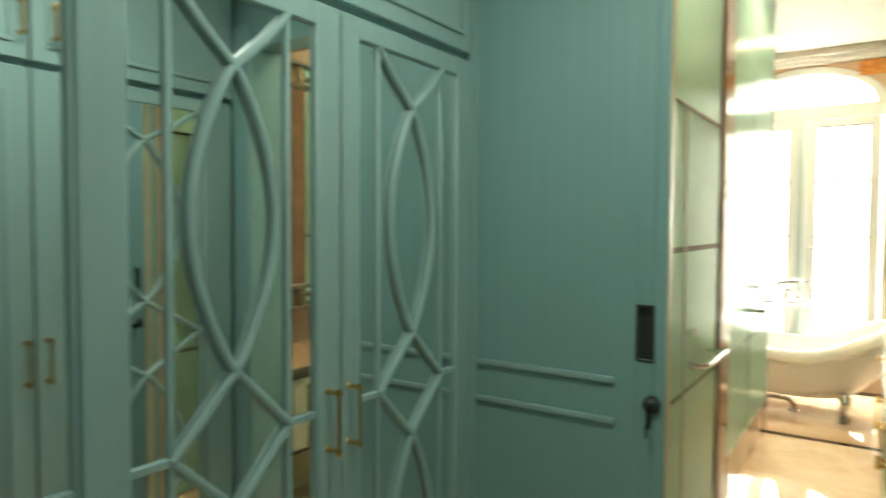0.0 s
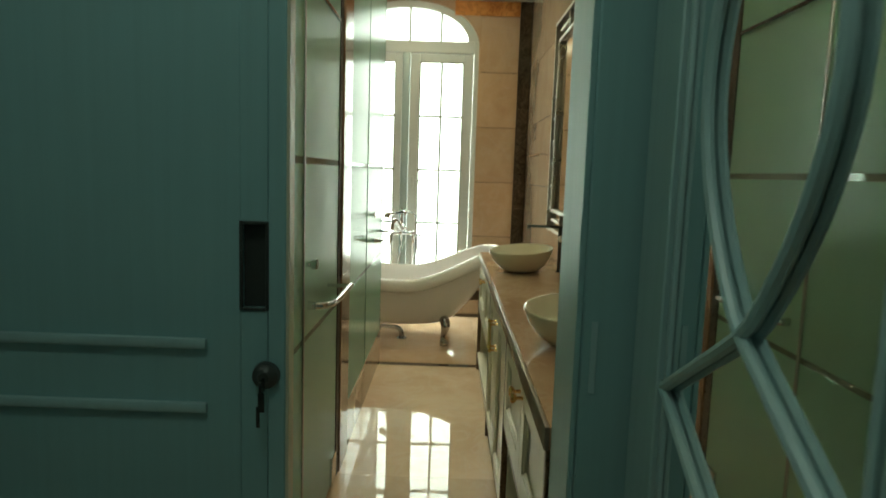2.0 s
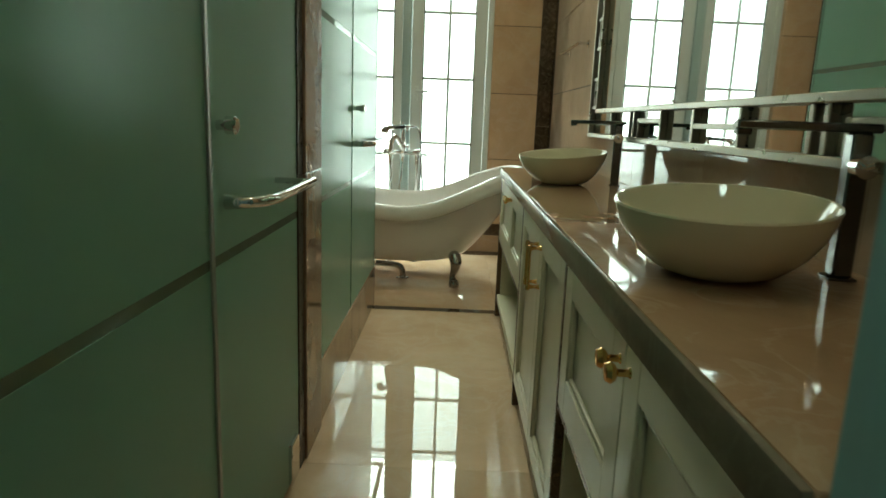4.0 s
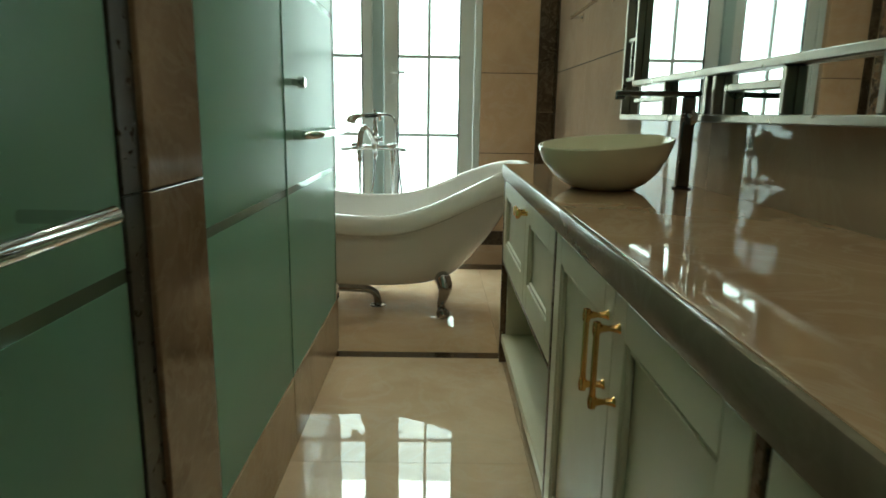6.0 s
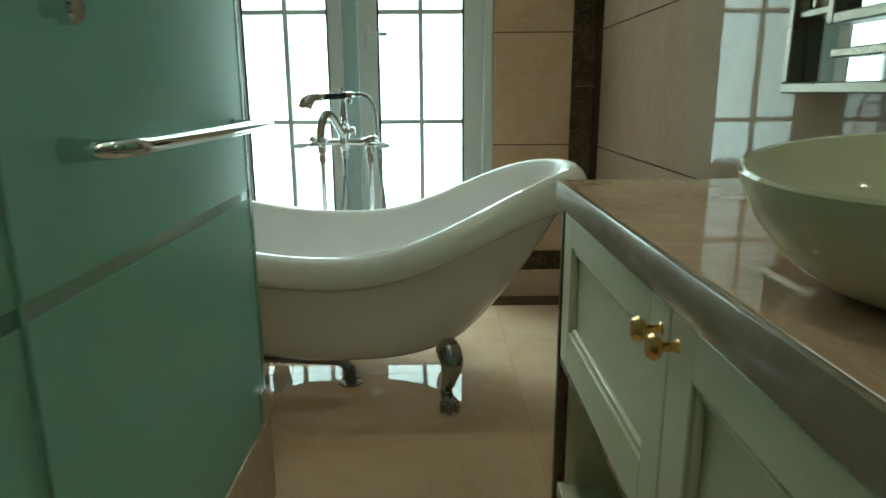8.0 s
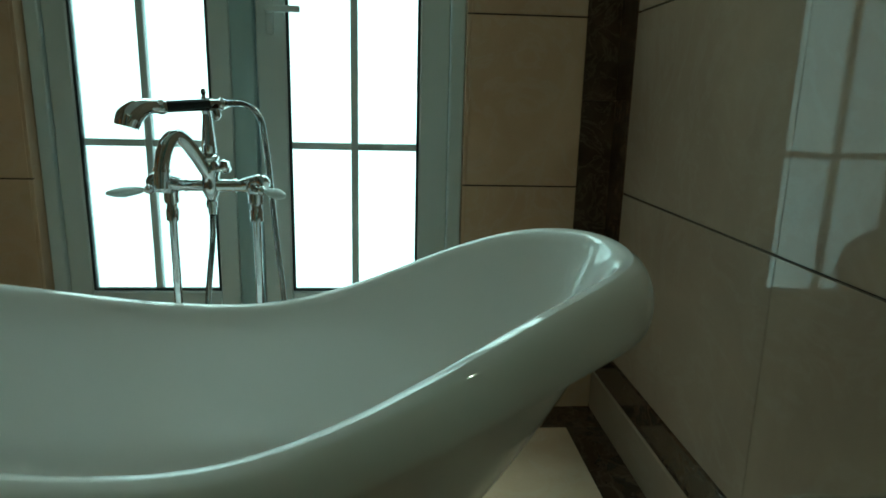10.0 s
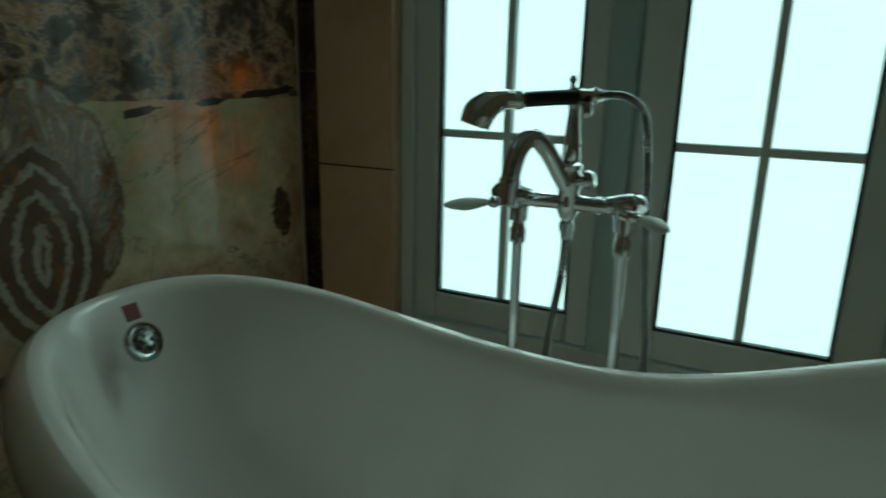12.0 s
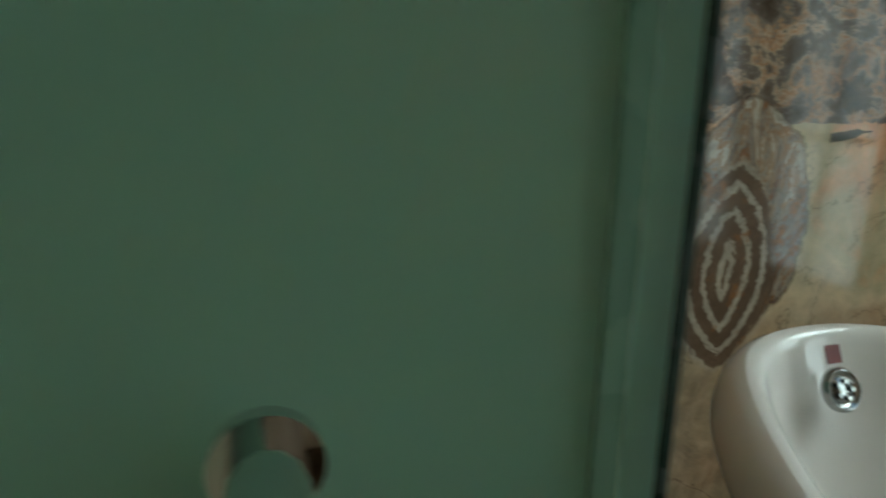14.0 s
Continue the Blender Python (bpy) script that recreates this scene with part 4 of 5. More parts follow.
shell = part("shell", bm, M_ENAMEL, tub, "glossy white enamel shell with a rolled rim")
shell.data.shade_smooth()
sub = shell.modifiers.new("subdivision", 'SUBSURF')
sub.levels = sub.render_levels = 1

FOOT = ((0, 0, 0.215), (0.010, -0.02, 0.205), (0.020, -0.045, 0.17), (0.012, -0.042, 0.12), (0.0, -0.035, 0.075), (0.004, -0.045, 0.045), (0.01, -0.06, 0.026))
for sx, sy in ((1, 1), (1, -1), (-1, 1), (-1, -1)):
    def at(p):
        return (sx * (0.36 + p[0]), sy * (-0.297 + p[1]), p[2])
    leg = tube([at(p) for p in FOOT], (0.040, 0.044, 0.040, 0.027, 0.020, 0.024, 0.026), 14, 5)
    ball = lathe([(0.034 * math.sin(math.pi * i / 10), 0.032 - 0.032 * math.cos(math.pi * i / 10)) for i in range(11)], (sx * 0.37, sy * -0.365, 0), 20)
    toes = [tube((at((0.0, -0.04, 0.06)), (sx * 0.37 + 0.032 * math.sin(a), sy * (-0.365 - 0.030 * math.cos(a)), 0.045), (sx * 0.37 + 0.034 * math.sin(a), sy * (-0.365 - 0.034 * math.cos(a)), 0.012)),
                 (0.012, 0.009, 0.006), 8, 4) for a in (-0.9, 0.0, 0.9)]
    part("claw_foot", join(leg, ball, *toes), M_CHROME_DIM, tub, "chrome ball-and-claw foot")
ov = Vector((-0.737, 0.0, 0.60))
tilt = Matrix.Rotation(radians(64), 4, 'Y')
part("overflow", join(lathe(((0.0, 0.010), (0.012, 0.011), (0.022, 0.008), (0.026, 0.012), (0.034, 0.013), (0.038, 0.008), (0.038, 0.0), (0.0, 0.0)), ov, 32, tilt),
                      *[lathe(((0.0, 0.0155), (0.0042, 0.0155), (0.005, 0.012)), ov + (tilt.to_3x3() @ Vector((0.015 * math.cos(a), 0.015 * math.sin(a), 0))), 10, tilt) for a in (0.3, 1.55, 2.8, 4.1, 5.3)]),
     M_CHROME_DIM, tub, "round chrome overflow cover")
bmk = box(-0.016, 0.016, -0.016, 0.016, 0, 0.0015)
bmesh.ops.transform(bmk, matrix=Matrix.Translation((-0.762, 0.002, 0.655)) @ Matrix.Rotation(radians(66), 4, 'Y'), verts=bmk.verts[:])
part("label_plate", bmk, M_RED, tub, "small dark red square sticker")

waste = thing("waste_pipe", "chrome waste pipe from the tub to the floor", "pipe", (0, 0, 0))
part("pipe", tube(((-0.10, 4.06, 0.098), (0.05, 4.06, 0.098), (0.30, 4.05, 0.094), (0.362, 4.045, 0.084), (0.390, 4.04, 0.055), (0.395, 4.04, 0.0)), 0.021, 16, 6), M_CHROME_DIM, waste)
part("floor_flange", lathe(((0.0, 0), (0.045, 0.0), (0.044, 0.006), (0.024, 0.010), (0.022, 0.02)), (0.395, 4.04, 0), 24), M_CHROME_DIM, waste)

# ---------------------------------------------------------------- freestanding tub mixer
FX, FY, FZ = 0.330, 4.60, 0.865


def ribbed(points, r, pitch=0.0055, n=10):
    """A wound metal hose: a tube with a bead at every turn."""
    pts = [Vector(p) for p in points]
    line = []
    for i in range(len(pts) - 1):
        p0, p1, p2, p3 = pts[max(i - 1, 0)], pts[i], pts[i + 1], pts[min(i + 2, len(pts) - 1)]
        for k in range(max(2, int((p2 - p1).length / pitch) * 2)):
            t = k / max(2, int((p2 - p1).length / pitch) * 2)
            line.append(0.5 * ((2 * p1) + (p2 - p0) * t + (2 * p0 - 5 * p1 + 4 * p2 - p3) * t * t + (3 * p1 - p0 - 3 * p2 + p3) * t ** 3))
    line.append(pts[-1])
    return tube(line, [r if i % 2 else r * 0.78 for i in range(len(line))], n, 1)


mix = thing("tub_mixer", "freestanding chrome tub mixer with curved spout and white levers", "tap", (FX, FY, 0))
for s in (-1, 1):
    part("riser", join(rod((s * 0.104 + 0.006, 0, 0), (s * 0.104 + 0.006, 0, FZ - 0.075), 0.0105, 18),
                       lathe(((0.0105, -0.092), (0.0165, -0.090), (0.0165, -0.062), (0.0135, -0.058), (0.0135, -0.048), (0.019, -0.045), (0.019, -0.018), (0.012, -0.012)), (s * 0.104 + 0.006, 0, FZ), 20),
                       lathe(((0.0, 0), (0.038, 0.0), (0.036, 0.008), (0.016, 0.014)), (s * 0.104 + 0.006, 0, 0), 24)), M_CHROME, mix, "chrome riser pipe")
    part("valve", join(tube(((s * 0.075, 0.004, FZ), (s * 0.104, -0.002, FZ + 0.004), (s * 0.128, -0.016, FZ + 0.010), (s * 0.138, -0.030, FZ + 0.004)), (0.017, 0.022, 0.023, 0.013), 18, 5),
                       lathe(((0.0, -0.020), (0.020, -0.018), (0.023, -0.004), (0.022, 0.012), (0.015, 0.022), (0, 0.024)), (s * 0.108, -0.004, FZ), 20)), M_CHROME, mix)
    part("lever_collar", join(tube(((s * 0.112, -0.024, FZ - 0.002), (s * 0.130, -0.043, FZ - 0.006), (s * 0.150, -0.056, FZ - 0.006)), (0.012, 0.008, 0.0065), 14, 4),
                              lathe([(0.0125 * math.sin(math.pi * i / 8), -0.0125 * math.cos(math.pi * i / 8)) for i in range(9)], (s * 0.134, -0.045, FZ - 0.006), 16)), M_CHROME, mix)
    part("lever", tube(((s * 0.146, -0.054, FZ - 0.006), (s * 0.160, -0.066, FZ - 0.007), (s * 0.178, -0.086, FZ - 0.008), (s * 0.194, -0.108, FZ - 0.007), (s * 0.203, -0.124, FZ - 0.006)),
                       (0.0065, 0.0105, 0.0135, 0.009, 0.003), 12, 6), M_FRAME, mix, "white tapered lever")
part("body", join(rod((-0.10, 0, FZ), (0.10, 0, FZ), 0.0155, 20), rod((-0.062, 0, FZ), (-0.056, 0, FZ), 0.018, 20), rod((0.056, 0, FZ), (0.062, 0, FZ), 0.018, 20),
                  lathe(((0.0, -0.072), (0.0105, -0.072), (0.0105, -0.058), (0.0145, -0.056), (0.0145, -0.040), (0.011, -0.036), (0.017, -0.026), (0.0215, -0.016), (0.0225, 0.0), (0.0205, 0.022), (0.024, 0.030),
                         (0.024, 0.052), (0.019, 0.060), (0.0235, 0.066), (0.0235, 0.074), (0.016, 0.079), (0.0185, 0.084), (0.0165, 0.112), (0.0125, 0.150), (0.010, 0.186), (0.0, 0.188)), (0, 0, FZ), 24)), M_CHROME, mix)
part("diverter_knob", lathe(((0.0, 0), (0.010, 0.0), (0.009, 0.012), (0.017, 0.016), (0.018, 0.026), (0.013, 0.032), (0.0, 0.033)), (0.018, -0.006, FZ + 0.042), 18, Matrix.Rotation(radians(75), 4, 'Y')), M_CHROME, mix)
part("spout", join(tube(((0, -0.004, FZ + 0.020), (-0.014, -0.018, FZ + 0.052), (-0.032, -0.038, FZ + 0.094), (-0.048, -0.056, FZ + 0.119), (-0.062, -0.071, FZ + 0.122), (-0.075, -0.086, FZ + 0.100),
                         (-0.083, -0.095, FZ + 0.058), (-0.086, -0.098, FZ + 0.004)), (0.0145, 0.0155, 0.0165, 0.0175, 0.018, 0.018, 0.0175, 0.0165), 20, 7),
                   tube(((-0.0835, -0.0955, FZ + 0.050), (-0.0842, -0.0962, FZ + 0.043)), 0.0205, 24, 2)), M_CHROME, mix, "curved chrome spout")
part("cradle", join(tube(((0.0, -0.008, FZ + 0.182), (0.0, -0.016, FZ + 0.192)), 0.011, 12, 3), rod((-0.02, -0.005, FZ + 0.196), (0.03, -0.03, FZ + 0.191), 0.010),
                    tube(((0.030, -0.030, FZ + 0.186), (0.034, -0.034, FZ + 0.172), (0.028, -0.030, FZ + 0.164)), (0.008, 0.009, 0.006), 10, 3),
                    lathe(((0.0, 0), (0.007, 0.0), (0.004, 0.008), (0.008, 0.016), (0.004, 0.024), (0.0, 0.025)), (0, -0.02, FZ + 0.211), 14)), M_CHROME, mix)
hs = thing("hand_shower", "hand shower with black handle and chrome hose, on its cradle", "hand shower", (0, 0, 0))


def hp(t, dz=0.0):
    """A point along the hand shower's axis, t from its hose end to its head."""
    return (FX + 0.034 - 0.150 * t, FY - 0.005 - 0.130 * t, FZ + 0.200 - 0.012 * t + dz)


part("grip", rod(hp(0.16), hp(0.68), 0.0140, 18), M_BLACK, hs, "glossy black grip")
part("collar", tube((hp(-0.10), hp(-0.02), hp(0.02), hp(0.16)), (0.009, 0.016, 0.012, 0.0165), 16, 4), M_CHROME, hs)
part("neck_ring", tube((hp(0.68), hp(0.72), hp(0.78)), (0.0165, 0.019, 0.015), 16, 4), M_CHROME, hs)
part("head", tube((hp(0.76), hp(0.86, 0.002), hp(0.98, -0.004), hp(1.08, -0.020), hp(1.12, -0.040)), (0.015, 0.018, 0.024, 0.029, 0.026), 18, 6), M_CHROME, hs, "chrome shower head")
H0 = Vector(hp(-0.10))
hose = [H0, H0 + Vector((0.040, 0.008, -0.002)), H0 + Vector((0.072, 0.016, -0.030)), H0 + Vector((0.084, 0.024, -0.10)), H0 + Vector((0.092, 0.030, -0.22)), H0 + Vector((0.102, 0.032, -0.36)),
        H0 + Vector((0.118, 0.02, -0.52)), H0 + Vector((0.116, 0.0, -0.70)), H0 + Vector((0.04, -0.01, -0.83)), Vector((FX - 0.03, FY - 0.01, 0.34)), Vector((FX - 0.022, FY - 0.004, 0.56)),
        Vector((FX - 0.004, FY, 0.72)), Vector((FX, FY, FZ - 0.066))]
part("hose", ribbed(hose, 0.0088), M_HOSE, hs, "wound grey metal shower hose")

# ---------------------------------------------------------------- downlights
for sx, sy, watts in BATH_SPOTS:
    dl = thing("downlight", "small round recessed ceiling downlight, lit", "downlight", (sx, sy, ZC), "downlights")
    part("rim", lathe(((0.034, -0.002), (0.036, -0.008), (0.048, -0.008), (0.052, -0.003), (0.052, 0.0), (0.034, 0.0)), (0, 0, 0), 32), M_PLASTER, dl)
    part("diffuser", lathe(((0.0, -0.004), (0.034, -0.004), (0.034, -0.001), (0.0, -0.001)), (0, 0, 0), 24), M_BULB, dl, "glowing warm diffuser")

# ---------------------------------------------------------------- dressing room
dw = solid("wall_door", join(box(-0.80, 0.30, -0.235, -0.105, 0, 2.70), box(1.03, 1.9, -0.235, -0.08, 0, 2.70), box(0.30, 1.03, -0.235, -0.105, 2.35, 2.70)), M_TEAL, "teal panelled wall round the sliding door", "wall")
solid("wall_door_bath", join(box(-0.80, 0.30, -0.105, -0.08, 0, ZC), box(1.03, 1.9, -0.08, -0.06, 0, ZC), box(0.30, 1.03, -0.105, -0.08, 2.35, ZC)), M_TILE, "beige marble wall round the bathroom doorway", "wall")
solid("door_trim", join(box(1.018, 1.03, -0.262, -0.062, 0, 2.35, 0.002), box(1.03, XC, -0.262, -0.235, 0, 2.45, 0.004)), M_TEAL, "teal door casing", "trim")
solid("strike_plate", box(1.048, 1.060, -0.265, -0.262, 1.03, 1.17, 0.001), M_TEAL_TRIM, "teal painted strike plate in the casing", "lock")
slider = thing("door_1", "teal sliding door, half open, with flush pull and keyed lock", "door", kind="structure")
SX0, SX1, SF = -0.46, 0.475, -0.295
part("leaf", join(box(SX0, 0.393, SF, SF + 0.042, 0.012, 2.38, 0.003), box(0.441, SX1, SF, SF + 0.042, 0.012, 2.38, 0.003), box(0.393, 0.441, SF, SF + 0.042, 0.012, 1.180, 0.0), box(0.393, 0.441, SF, SF + 0.042, 1.338, 2.38, 0.0),
                  box(0.393, 0.441, SF + 0.02, SF + 0.042, 1.180, 1.338)), M_TEAL, slider)
part("edge_strip", box(SX1, SX1 + 0.006, SF + 0.002, SF + 0.04, 0.012, 2.38, 0.001), M_CREAM, slider, "pale door edge")
for z in (1.113, 0.990):
    part("moulding", box(XL + 0.0, 0.33, SF - 0.012, SF, z - 0.011, z + 0.009, 0.004, 2), M_TEAL_TRIM, slider)
part("flush_pull", join(frame_bm(0.390, 0.444, 1.176, 1.342, 0.006, SF - 0.003, SF + 0.002, bevel=0.001), box(0.394, 0.440, SF + 0.016, SF + 0.0195, 1.181, 1.337)), M_LOCK, slider, "dark recessed flush pull")
lk = part("lock", join(lathe(((0.0, 0.022), (0.010, 0.022), (0.014, 0.016), (0.024, 0.012), (0.026, 0.0), (0.0, 0.0)), (0.440, SF, 1.055), 28, Matrix.Rotation(radians(90), 4, 'X'))), M_LOCK, slider, "round dark lock cylinder")
part("key", join(box(0.4375, 0.4425, SF - 0.045, SF - 0.02, 1.03, 1.055, 0.001), box(0.434, 0.446, SF - 0.038, SF - 0.035, 0.995, 1.032, 0.001), box(0.430, 0.437, SF - 0.036, SF - 0.033, 0.965, 1.005, 0.001)), M_STEEL, lk, "steel keys hanging from the lock")


def lattice_door(parent, xf, s, yc, half, stile, bars, ves, handle_y=None):
    """A mirrored wardrobe door with interlaced arcs; s is the side that it faces along x."""
    z0, z1, T = 0.08, 2.10, 0.022
    a, b = xf, xf - s * T
    x0, x1 = min(a, b), max(a, b)
    d = part("door", join(box(x0, x1, yc - half - stile, yc - half, z0, z1, 0.003), box(x0, x1, yc + half, yc + half + stile, z0, z1, 0.003),
                          box(x0, x1, yc - half, yc + half, z0, 0.15, 0.003), box(x0, x1, yc - half, yc + half, 2.045, z1, 0.003)), M_TEAL_TRIM, parent)
    mx = xf - s * 0.014
    part("mirror_glass", box(min(mx, mx - s * 0.004), max(mx, mx - s * 0.004), yc - half, yc + half, 0.15, 2.045), M_MIRROR, d, "silvered mirror glass")
    fx = xf - s * 0.005
    e0, e1 = min(fx, fx - s * 0.009), max(fx, fx - s * 0.009)
    w = 0.0105 if half < 0.26 else 0.0095
    for q in (-1, 1):
        part("upright", box(e0, e1, yc + q * bars - w * 0.7, yc + q * bars + w * 0.7, 0.15, 2.045, 0.002), M_TEAL_TRIM, d)
    zc, z_a, z_b, z_m = 1.105, 1.255, 1.90, 2.045
    for up in (1, -1):
        for q in (1, -1):
            line = [(0.0, zc + up * (z_a - zc))]
            for i in range(1, 17):
                t = i / 16
                line.append((q * ves * math.sin(math.pi * t) ** 0.85, z_a + (z_b - z_a) * t))
            line = [(line[0][0], z_a)] + line[1:]
            line += [(-q * bars * 0.55, (z_b + z_m) / 2 + 0.0), (-q * bars, z_m)]
            line = [(q * bars * -1, zc)] + [(-q * bars * 0.5, (zc + z_a) / 2)] + line
            part("tracery", tube([(fx, yc + p, zc + up * (z - zc)) for p, z in line], w, 8, 2), M_TEAL_TRIM, d, "pale teal arc of the tracery")
    for q in (1, -1):
        part("stub", box(e0, e1, min(yc + q * bars, yc + q * half), max(yc + q * bars, yc + q * half), zc - w * 0.8, zc + w * 0.8, 0.002), M_TEAL_TRIM, d)
    if handle_y is not None:
        pull(d, xf, handle_y, 1.00, 1.165, s)
    return d


def upper_door(parent, xf, s, y0, y1, handle_y=None):
    x0, x1 = min(xf, xf - s * 0.022), max(xf, xf - s * 0.022)
    d = part("upper_door", box(x0, x1, y0, y1, 2.125, 2.66, 0.003), M_TEAL_TRIM, parent)
    o0, o1 = min(xf, xf + s * 0.008), max(xf, xf + s * 0.008)
    part("bead", join(box(o0, o1, y0 + 0.05, y1 - 0.05, 2.175, 2.190, 0.003), box(o0, o1, y0 + 0.05, y1 - 0.05, 2.60, 2.615, 0.003),
                      box(o0, o1, y0 + 0.05, y0 + 0.065, 2.19, 2.60, 0.003), box(o0, o1, y1 - 0.065, y1 - 0.05, 2.19, 2.60, 0.003)), M_TEAL_TRIM, d)
    if handle_y is not None:
        pull(d, xf, handle_y, 2.20, 2.33, s)
    return d


def flat_door(parent, xf, s, y0, y1, handle_y):
    x0, x1 = min(xf, xf - s * 0.022), max(xf, xf - s * 0.022)
    d = part("door", box(x0, x1, y0, y1, 0.08, 2.10, 0.003), M_TEAL_TRIM, parent)
    o0, o1 = min(xf, xf + s * 0.008), max(xf, xf + s * 0.008)
    part("bead", join(box(o0, o1, y0 + 0.07, y0 + 0.085, 0.16, 2.02, 0.003), box(o0, o1, y1 - 0.085, y1 - 0.07, 0.16, 2.02, 0.003),
                      box(o0, o1, y0 + 0.085, y1 - 0.085, 0.16, 0.175, 0.003), box(o0, o1, y0 + 0.085, y1 - 0.085, 2.005, 2.02, 0.003)), M_TEAL_TRIM, d)
    pull(d, xf, handle_y, 1.00, 1.165, s)
    return d


def wardrobe(xf, s, y0, y1, label):
    w = thing("wardrobe", label, "wardrobe", (0, 0, 0), "dressing room wardrobes")
    back = xf - s * 0.55
    part("carcass", box(min(xf - s * 0.024, back), max(xf - s * 0.024, back), y0 + 0.002, y1 - 0.002, 0.0, 2.69), M_TEAL_TRIM, w)
    part("toe_kick", box(min(xf - s * 0.004, xf - s * 0.024), max(xf - s * 0.004, xf - s * 0.024), y0 + 0.002, y1 - 0.002, 0, 0.072), M_TEAL_TRIM, w)
    return w


w = wardrobe(XL, 1, -1.599, -0.34, "pale teal wardrobe with two mirrored tracery doors and brass pulls")
lattice_door(w, XL, 1, -0.652, 0.232, 0.078, 0.150, 0.100, -0.962 + 0.035)
lattice_door(w, XL, 1, -1.274, 0.235, 0.088, 0.150, 0.108, -0.968 - 0.035)
upper_door(w, XL, 1, -0.965, -0.345)
upper_door(w, XL, 1, -1.596, -0.970)
w = wardrobe(XL, 1, -2.88, -1.601, "pale teal wardrobe with mirrored tracery doors beside its twin")
lattice_door(w, XL, 1, -1.900, 0.290, 0.008, 0.150, 0.100)
lattice_door(w, XL, 1, -2.520, 0.250, 0.090, 0.150, 0.108, -2.215)
upper_door(w, XL, 1, -2.24, -1.606)
upper_door(w, XL, 1, -2.875, -2.245)
w = wardrobe(XC, -1, -1.103, -0.262, "teal wardrobe with one wide mirrored tracery door")
lattice_door(w, XC - 0.015, -1, -0.690, 0.272, 0.138, 0.250, 0.160, -1.066)
upper_door(w, XC - 0.015, -1, -1.10, -0.268, -1.03)
w = wardrobe(XC, -1, -2.88, -1.106, "pale teal wardrobe with plain framed doors and brass pulls")
for ya, yb, hy in ((-1.58, -1.108, -1.135), (-1.995, -1.585, -1.62), (-2.41, -2.0, -2.375), (-2.875, -2.415, -2.45)):
    flat_door(w, XC - 0.015, -1, ya, yb, hy)
    upper_door(w, XC - 0.015, -1, ya, yb, hy)
solid("filler", box(XL - 0.5, XL, -0.338, -0.252, 0, 2.69), M_TEAL_TRIM, "pale teal filler strip beside the wardrobe", "trim")
solid("wall_south", box(-1.0, 1.9, -4.3, -4.2, 0, 2.70), M_TEAL, "plain teal end wall of the dressing room", "wall")
solid("wall_dressing_west", box(-0.85, -0.72, -4.2, -0.1, 0, 2.70), M_TEAL, "plain wall behind the wardrobes", "wall")
solid("wall_dressing_east", box(1.71, 1.85, -4.2, -0.1, 0, 2.70), M_TEAL, "plain wall behind the wardrobes", "wall")

# ---------------------------------------------------------------- stone pieces of walls and floor
R = 0.0025
cols_r, cols_l = (WX1 + 0.012, 1.408), (-0.646, WX0 - 0.012)
levels = (*JOINTS,)
for a, b in zip(levels, levels[1:]):
    for c0, c1 in (cols_r, cols_l):
        piece("tile", c0, c1, YW, YW + 0.010, a + R, b - R, M_TILE, wall_north, 0.0015)
    # the tiles turn into the window's reveal
    for xa, xb in ((WX1, WX1 + 0.012), (WX0 - 0.012, WX0)):
        piece("reveal_tile", xa, xb, YW, YW + 0.07, max(a, WZ0) + R, min(b, 2.70) - R, M_TILE, wall_north, 0.0015) if a < 2.6 else None
for z in JOINTS[1:]:
    for c0, c1 in (cols_r, cols_l):
        piece("joint", c0 - 0.001, c1 + 0.001, YW + 0.003, YW + 0.0105, z - R, z + R, M_GROUT, wall_north, 0)
    for xa, xb in ((WX1, WX1 + 0.0125), (WX0 - 0.0125, WX0)):
        piece("joint", xa + 0.002, xb - 0.002, YW + 0.002, YW + 0.07, z - R, z + R, M_GROUT, wall_north, 0)
for c0, c1, m in ((1.41, XR, M_DARK), (XM, -0.648, M_DARK)):
    for a, b in ((0.25, 1.1), (1.1, 2.1), (2.1, 3.13)):
        piece("strip", c0, c1, YW - 0.002, YW + 0.010, a, b - 0.001, m, wall_north, 0.001)
for xa, xb in ((WX1 - 0.25, 1.408), (-0.646, WX0 + 0.25)):
    piece("slab", xa, xb, YW + 0.002, YW + 0.0101, 2.988, 3.13, M_AMBER, wall_north, 0.001)
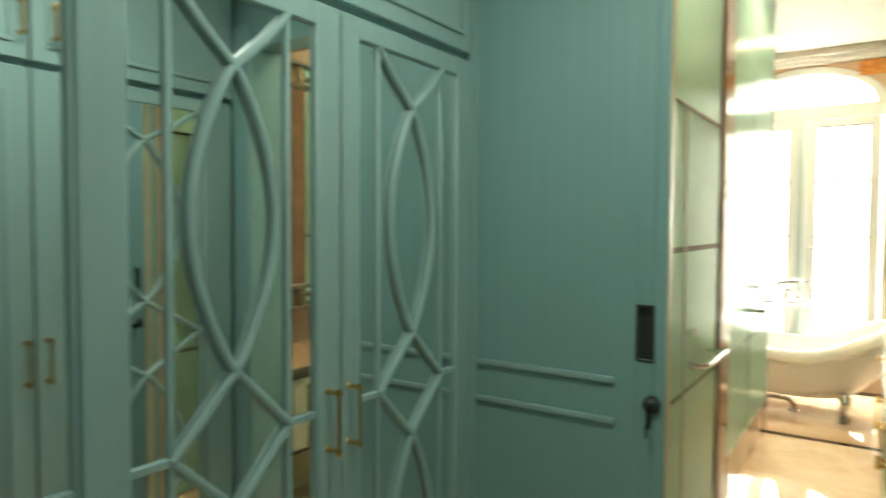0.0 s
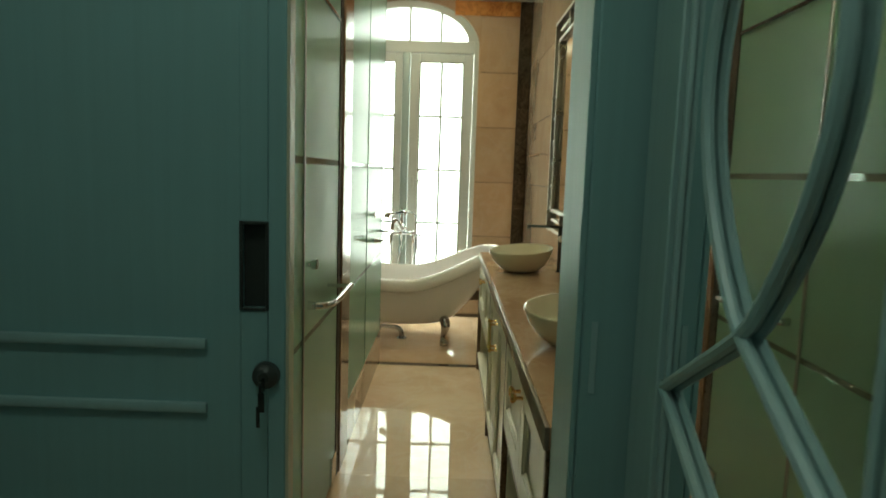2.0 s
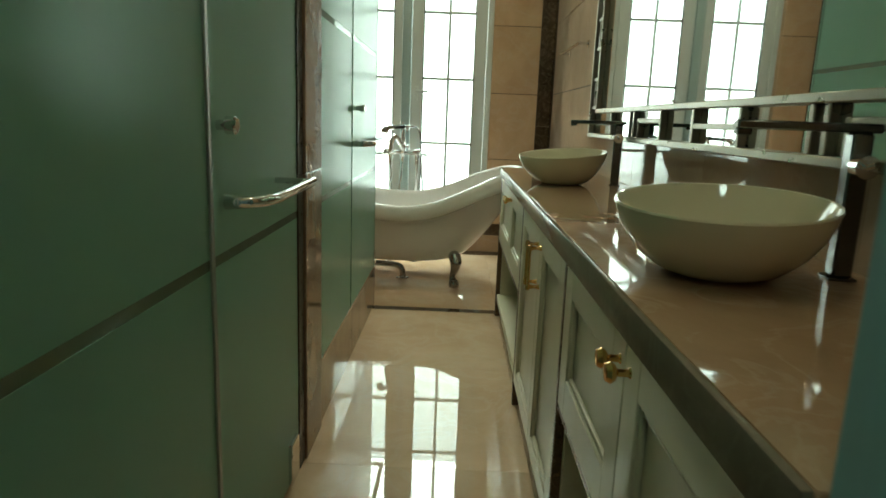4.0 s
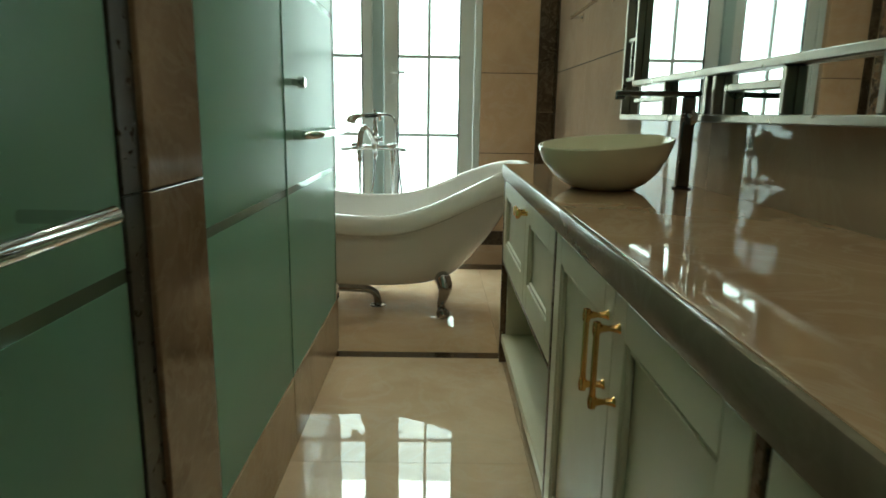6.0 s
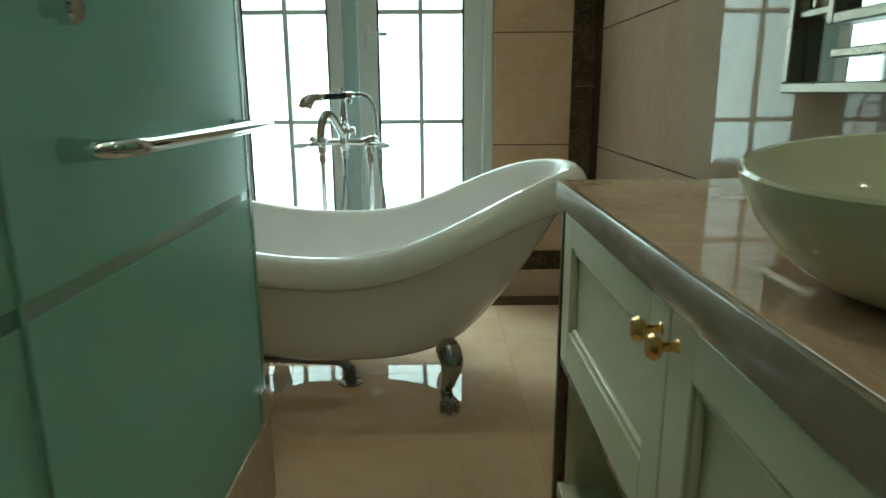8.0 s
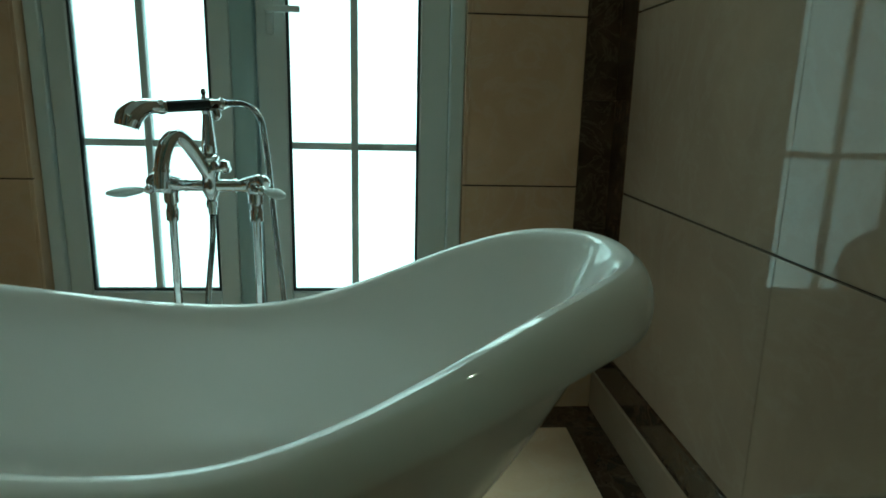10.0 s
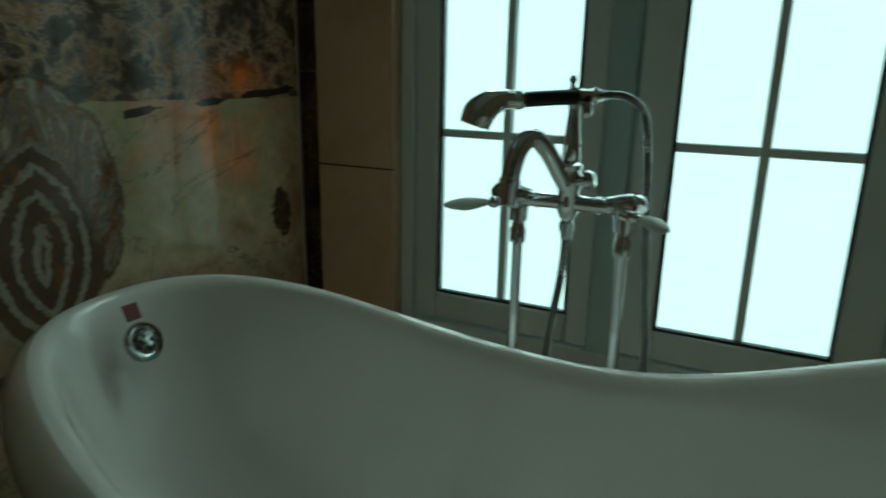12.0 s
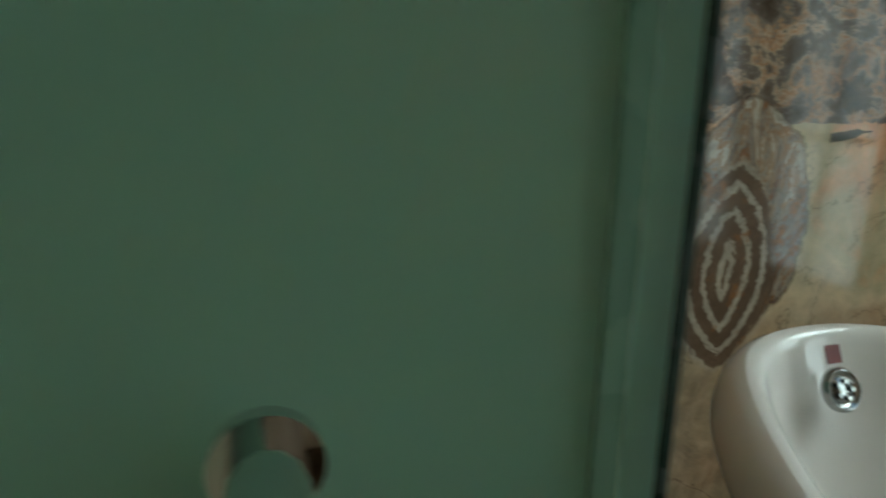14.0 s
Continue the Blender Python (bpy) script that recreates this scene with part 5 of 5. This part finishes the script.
# skirting on both walls: pale stone below, dark band above
piece("skirting", XM, XR - 0.012, YW - 0.012, YW + 0.010, 0.0, 0.145, M_TILE, wall_north, 0.002)
piece("band", XM, XR - 0.006, YW - 0.006, YW + 0.010, 0.147, 0.248, M_DARK, wall_north, 0.001)
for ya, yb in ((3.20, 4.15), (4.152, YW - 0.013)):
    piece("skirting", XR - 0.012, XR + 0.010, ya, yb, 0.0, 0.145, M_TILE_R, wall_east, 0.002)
    piece("band", XR - 0.006, XR + 0.010, ya, yb + 0.006, 0.147, 0.248, M_DARK, wall_east, 0.001)
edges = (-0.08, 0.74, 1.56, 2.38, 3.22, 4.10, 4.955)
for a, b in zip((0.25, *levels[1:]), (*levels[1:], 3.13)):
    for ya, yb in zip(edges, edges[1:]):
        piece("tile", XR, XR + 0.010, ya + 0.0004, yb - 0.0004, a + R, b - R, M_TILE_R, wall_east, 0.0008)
for a, b in ((0.25, 1.1), (1.1, 2.1), (2.1, 3.13)):
    piece("strip", XR - 0.001, XR + 0.010, 4.957, YW - 0.003, a, b - 0.001, M_DARK, wall_east, 0.001)
# floor slabs, the dark line across the passage and the dark border
XB = 1.385
for xa, xb in ((XM, 0.15), (0.15, 1.03), (1.03, XR)):
    for ya, yb in zip((-0.30, 0.58, 1.46, 2.34), (0.58, 1.46, 2.34, 3.235)):
        piece("slab", xa, xb - 0.0008, ya, yb - 0.0008, -0.012, 0.0, M_FLOOR, floor, 0.0004)
    piece("line", xa, xb - 0.0005, 3.235, 3.305, -0.012, 0.0, M_DARK, floor, 0.0004)
    for ya, yb in ((3.306, 4.12), (4.12, 4.94)):
        piece("slab", xa, min(xb, XB) - 0.0008, ya, yb - 0.0008, -0.012, 0.0, M_FLOOR, floor, 0.0004)
    piece("line", xa, min(xb, XB) - 0.0005, 4.94, YW, -0.012, 0.0, M_DARK, floor, 0.0004)
piece("line", XB, XR, 3.306, 4.94, -0.012, 0.0, M_DARK, floor, 0.0004)
piece("line", XB, XR, 4.9405, YW, -0.012, 0.0, M_DARK, floor, 0.0004)
for xa, xb in ((-0.8, 0.15), (0.15, 1.03), (1.03, 1.8)):
    for ya, yb in ((-1.20, -0.30), (-2.1, -1.20), (-3.0, -2.1), (-3.9, -3.0)):
        piece("slab", xa, xb - 0.001, ya, yb - 0.001, -0.012, 0.0, M_FLOOR, floor, 0.0004)
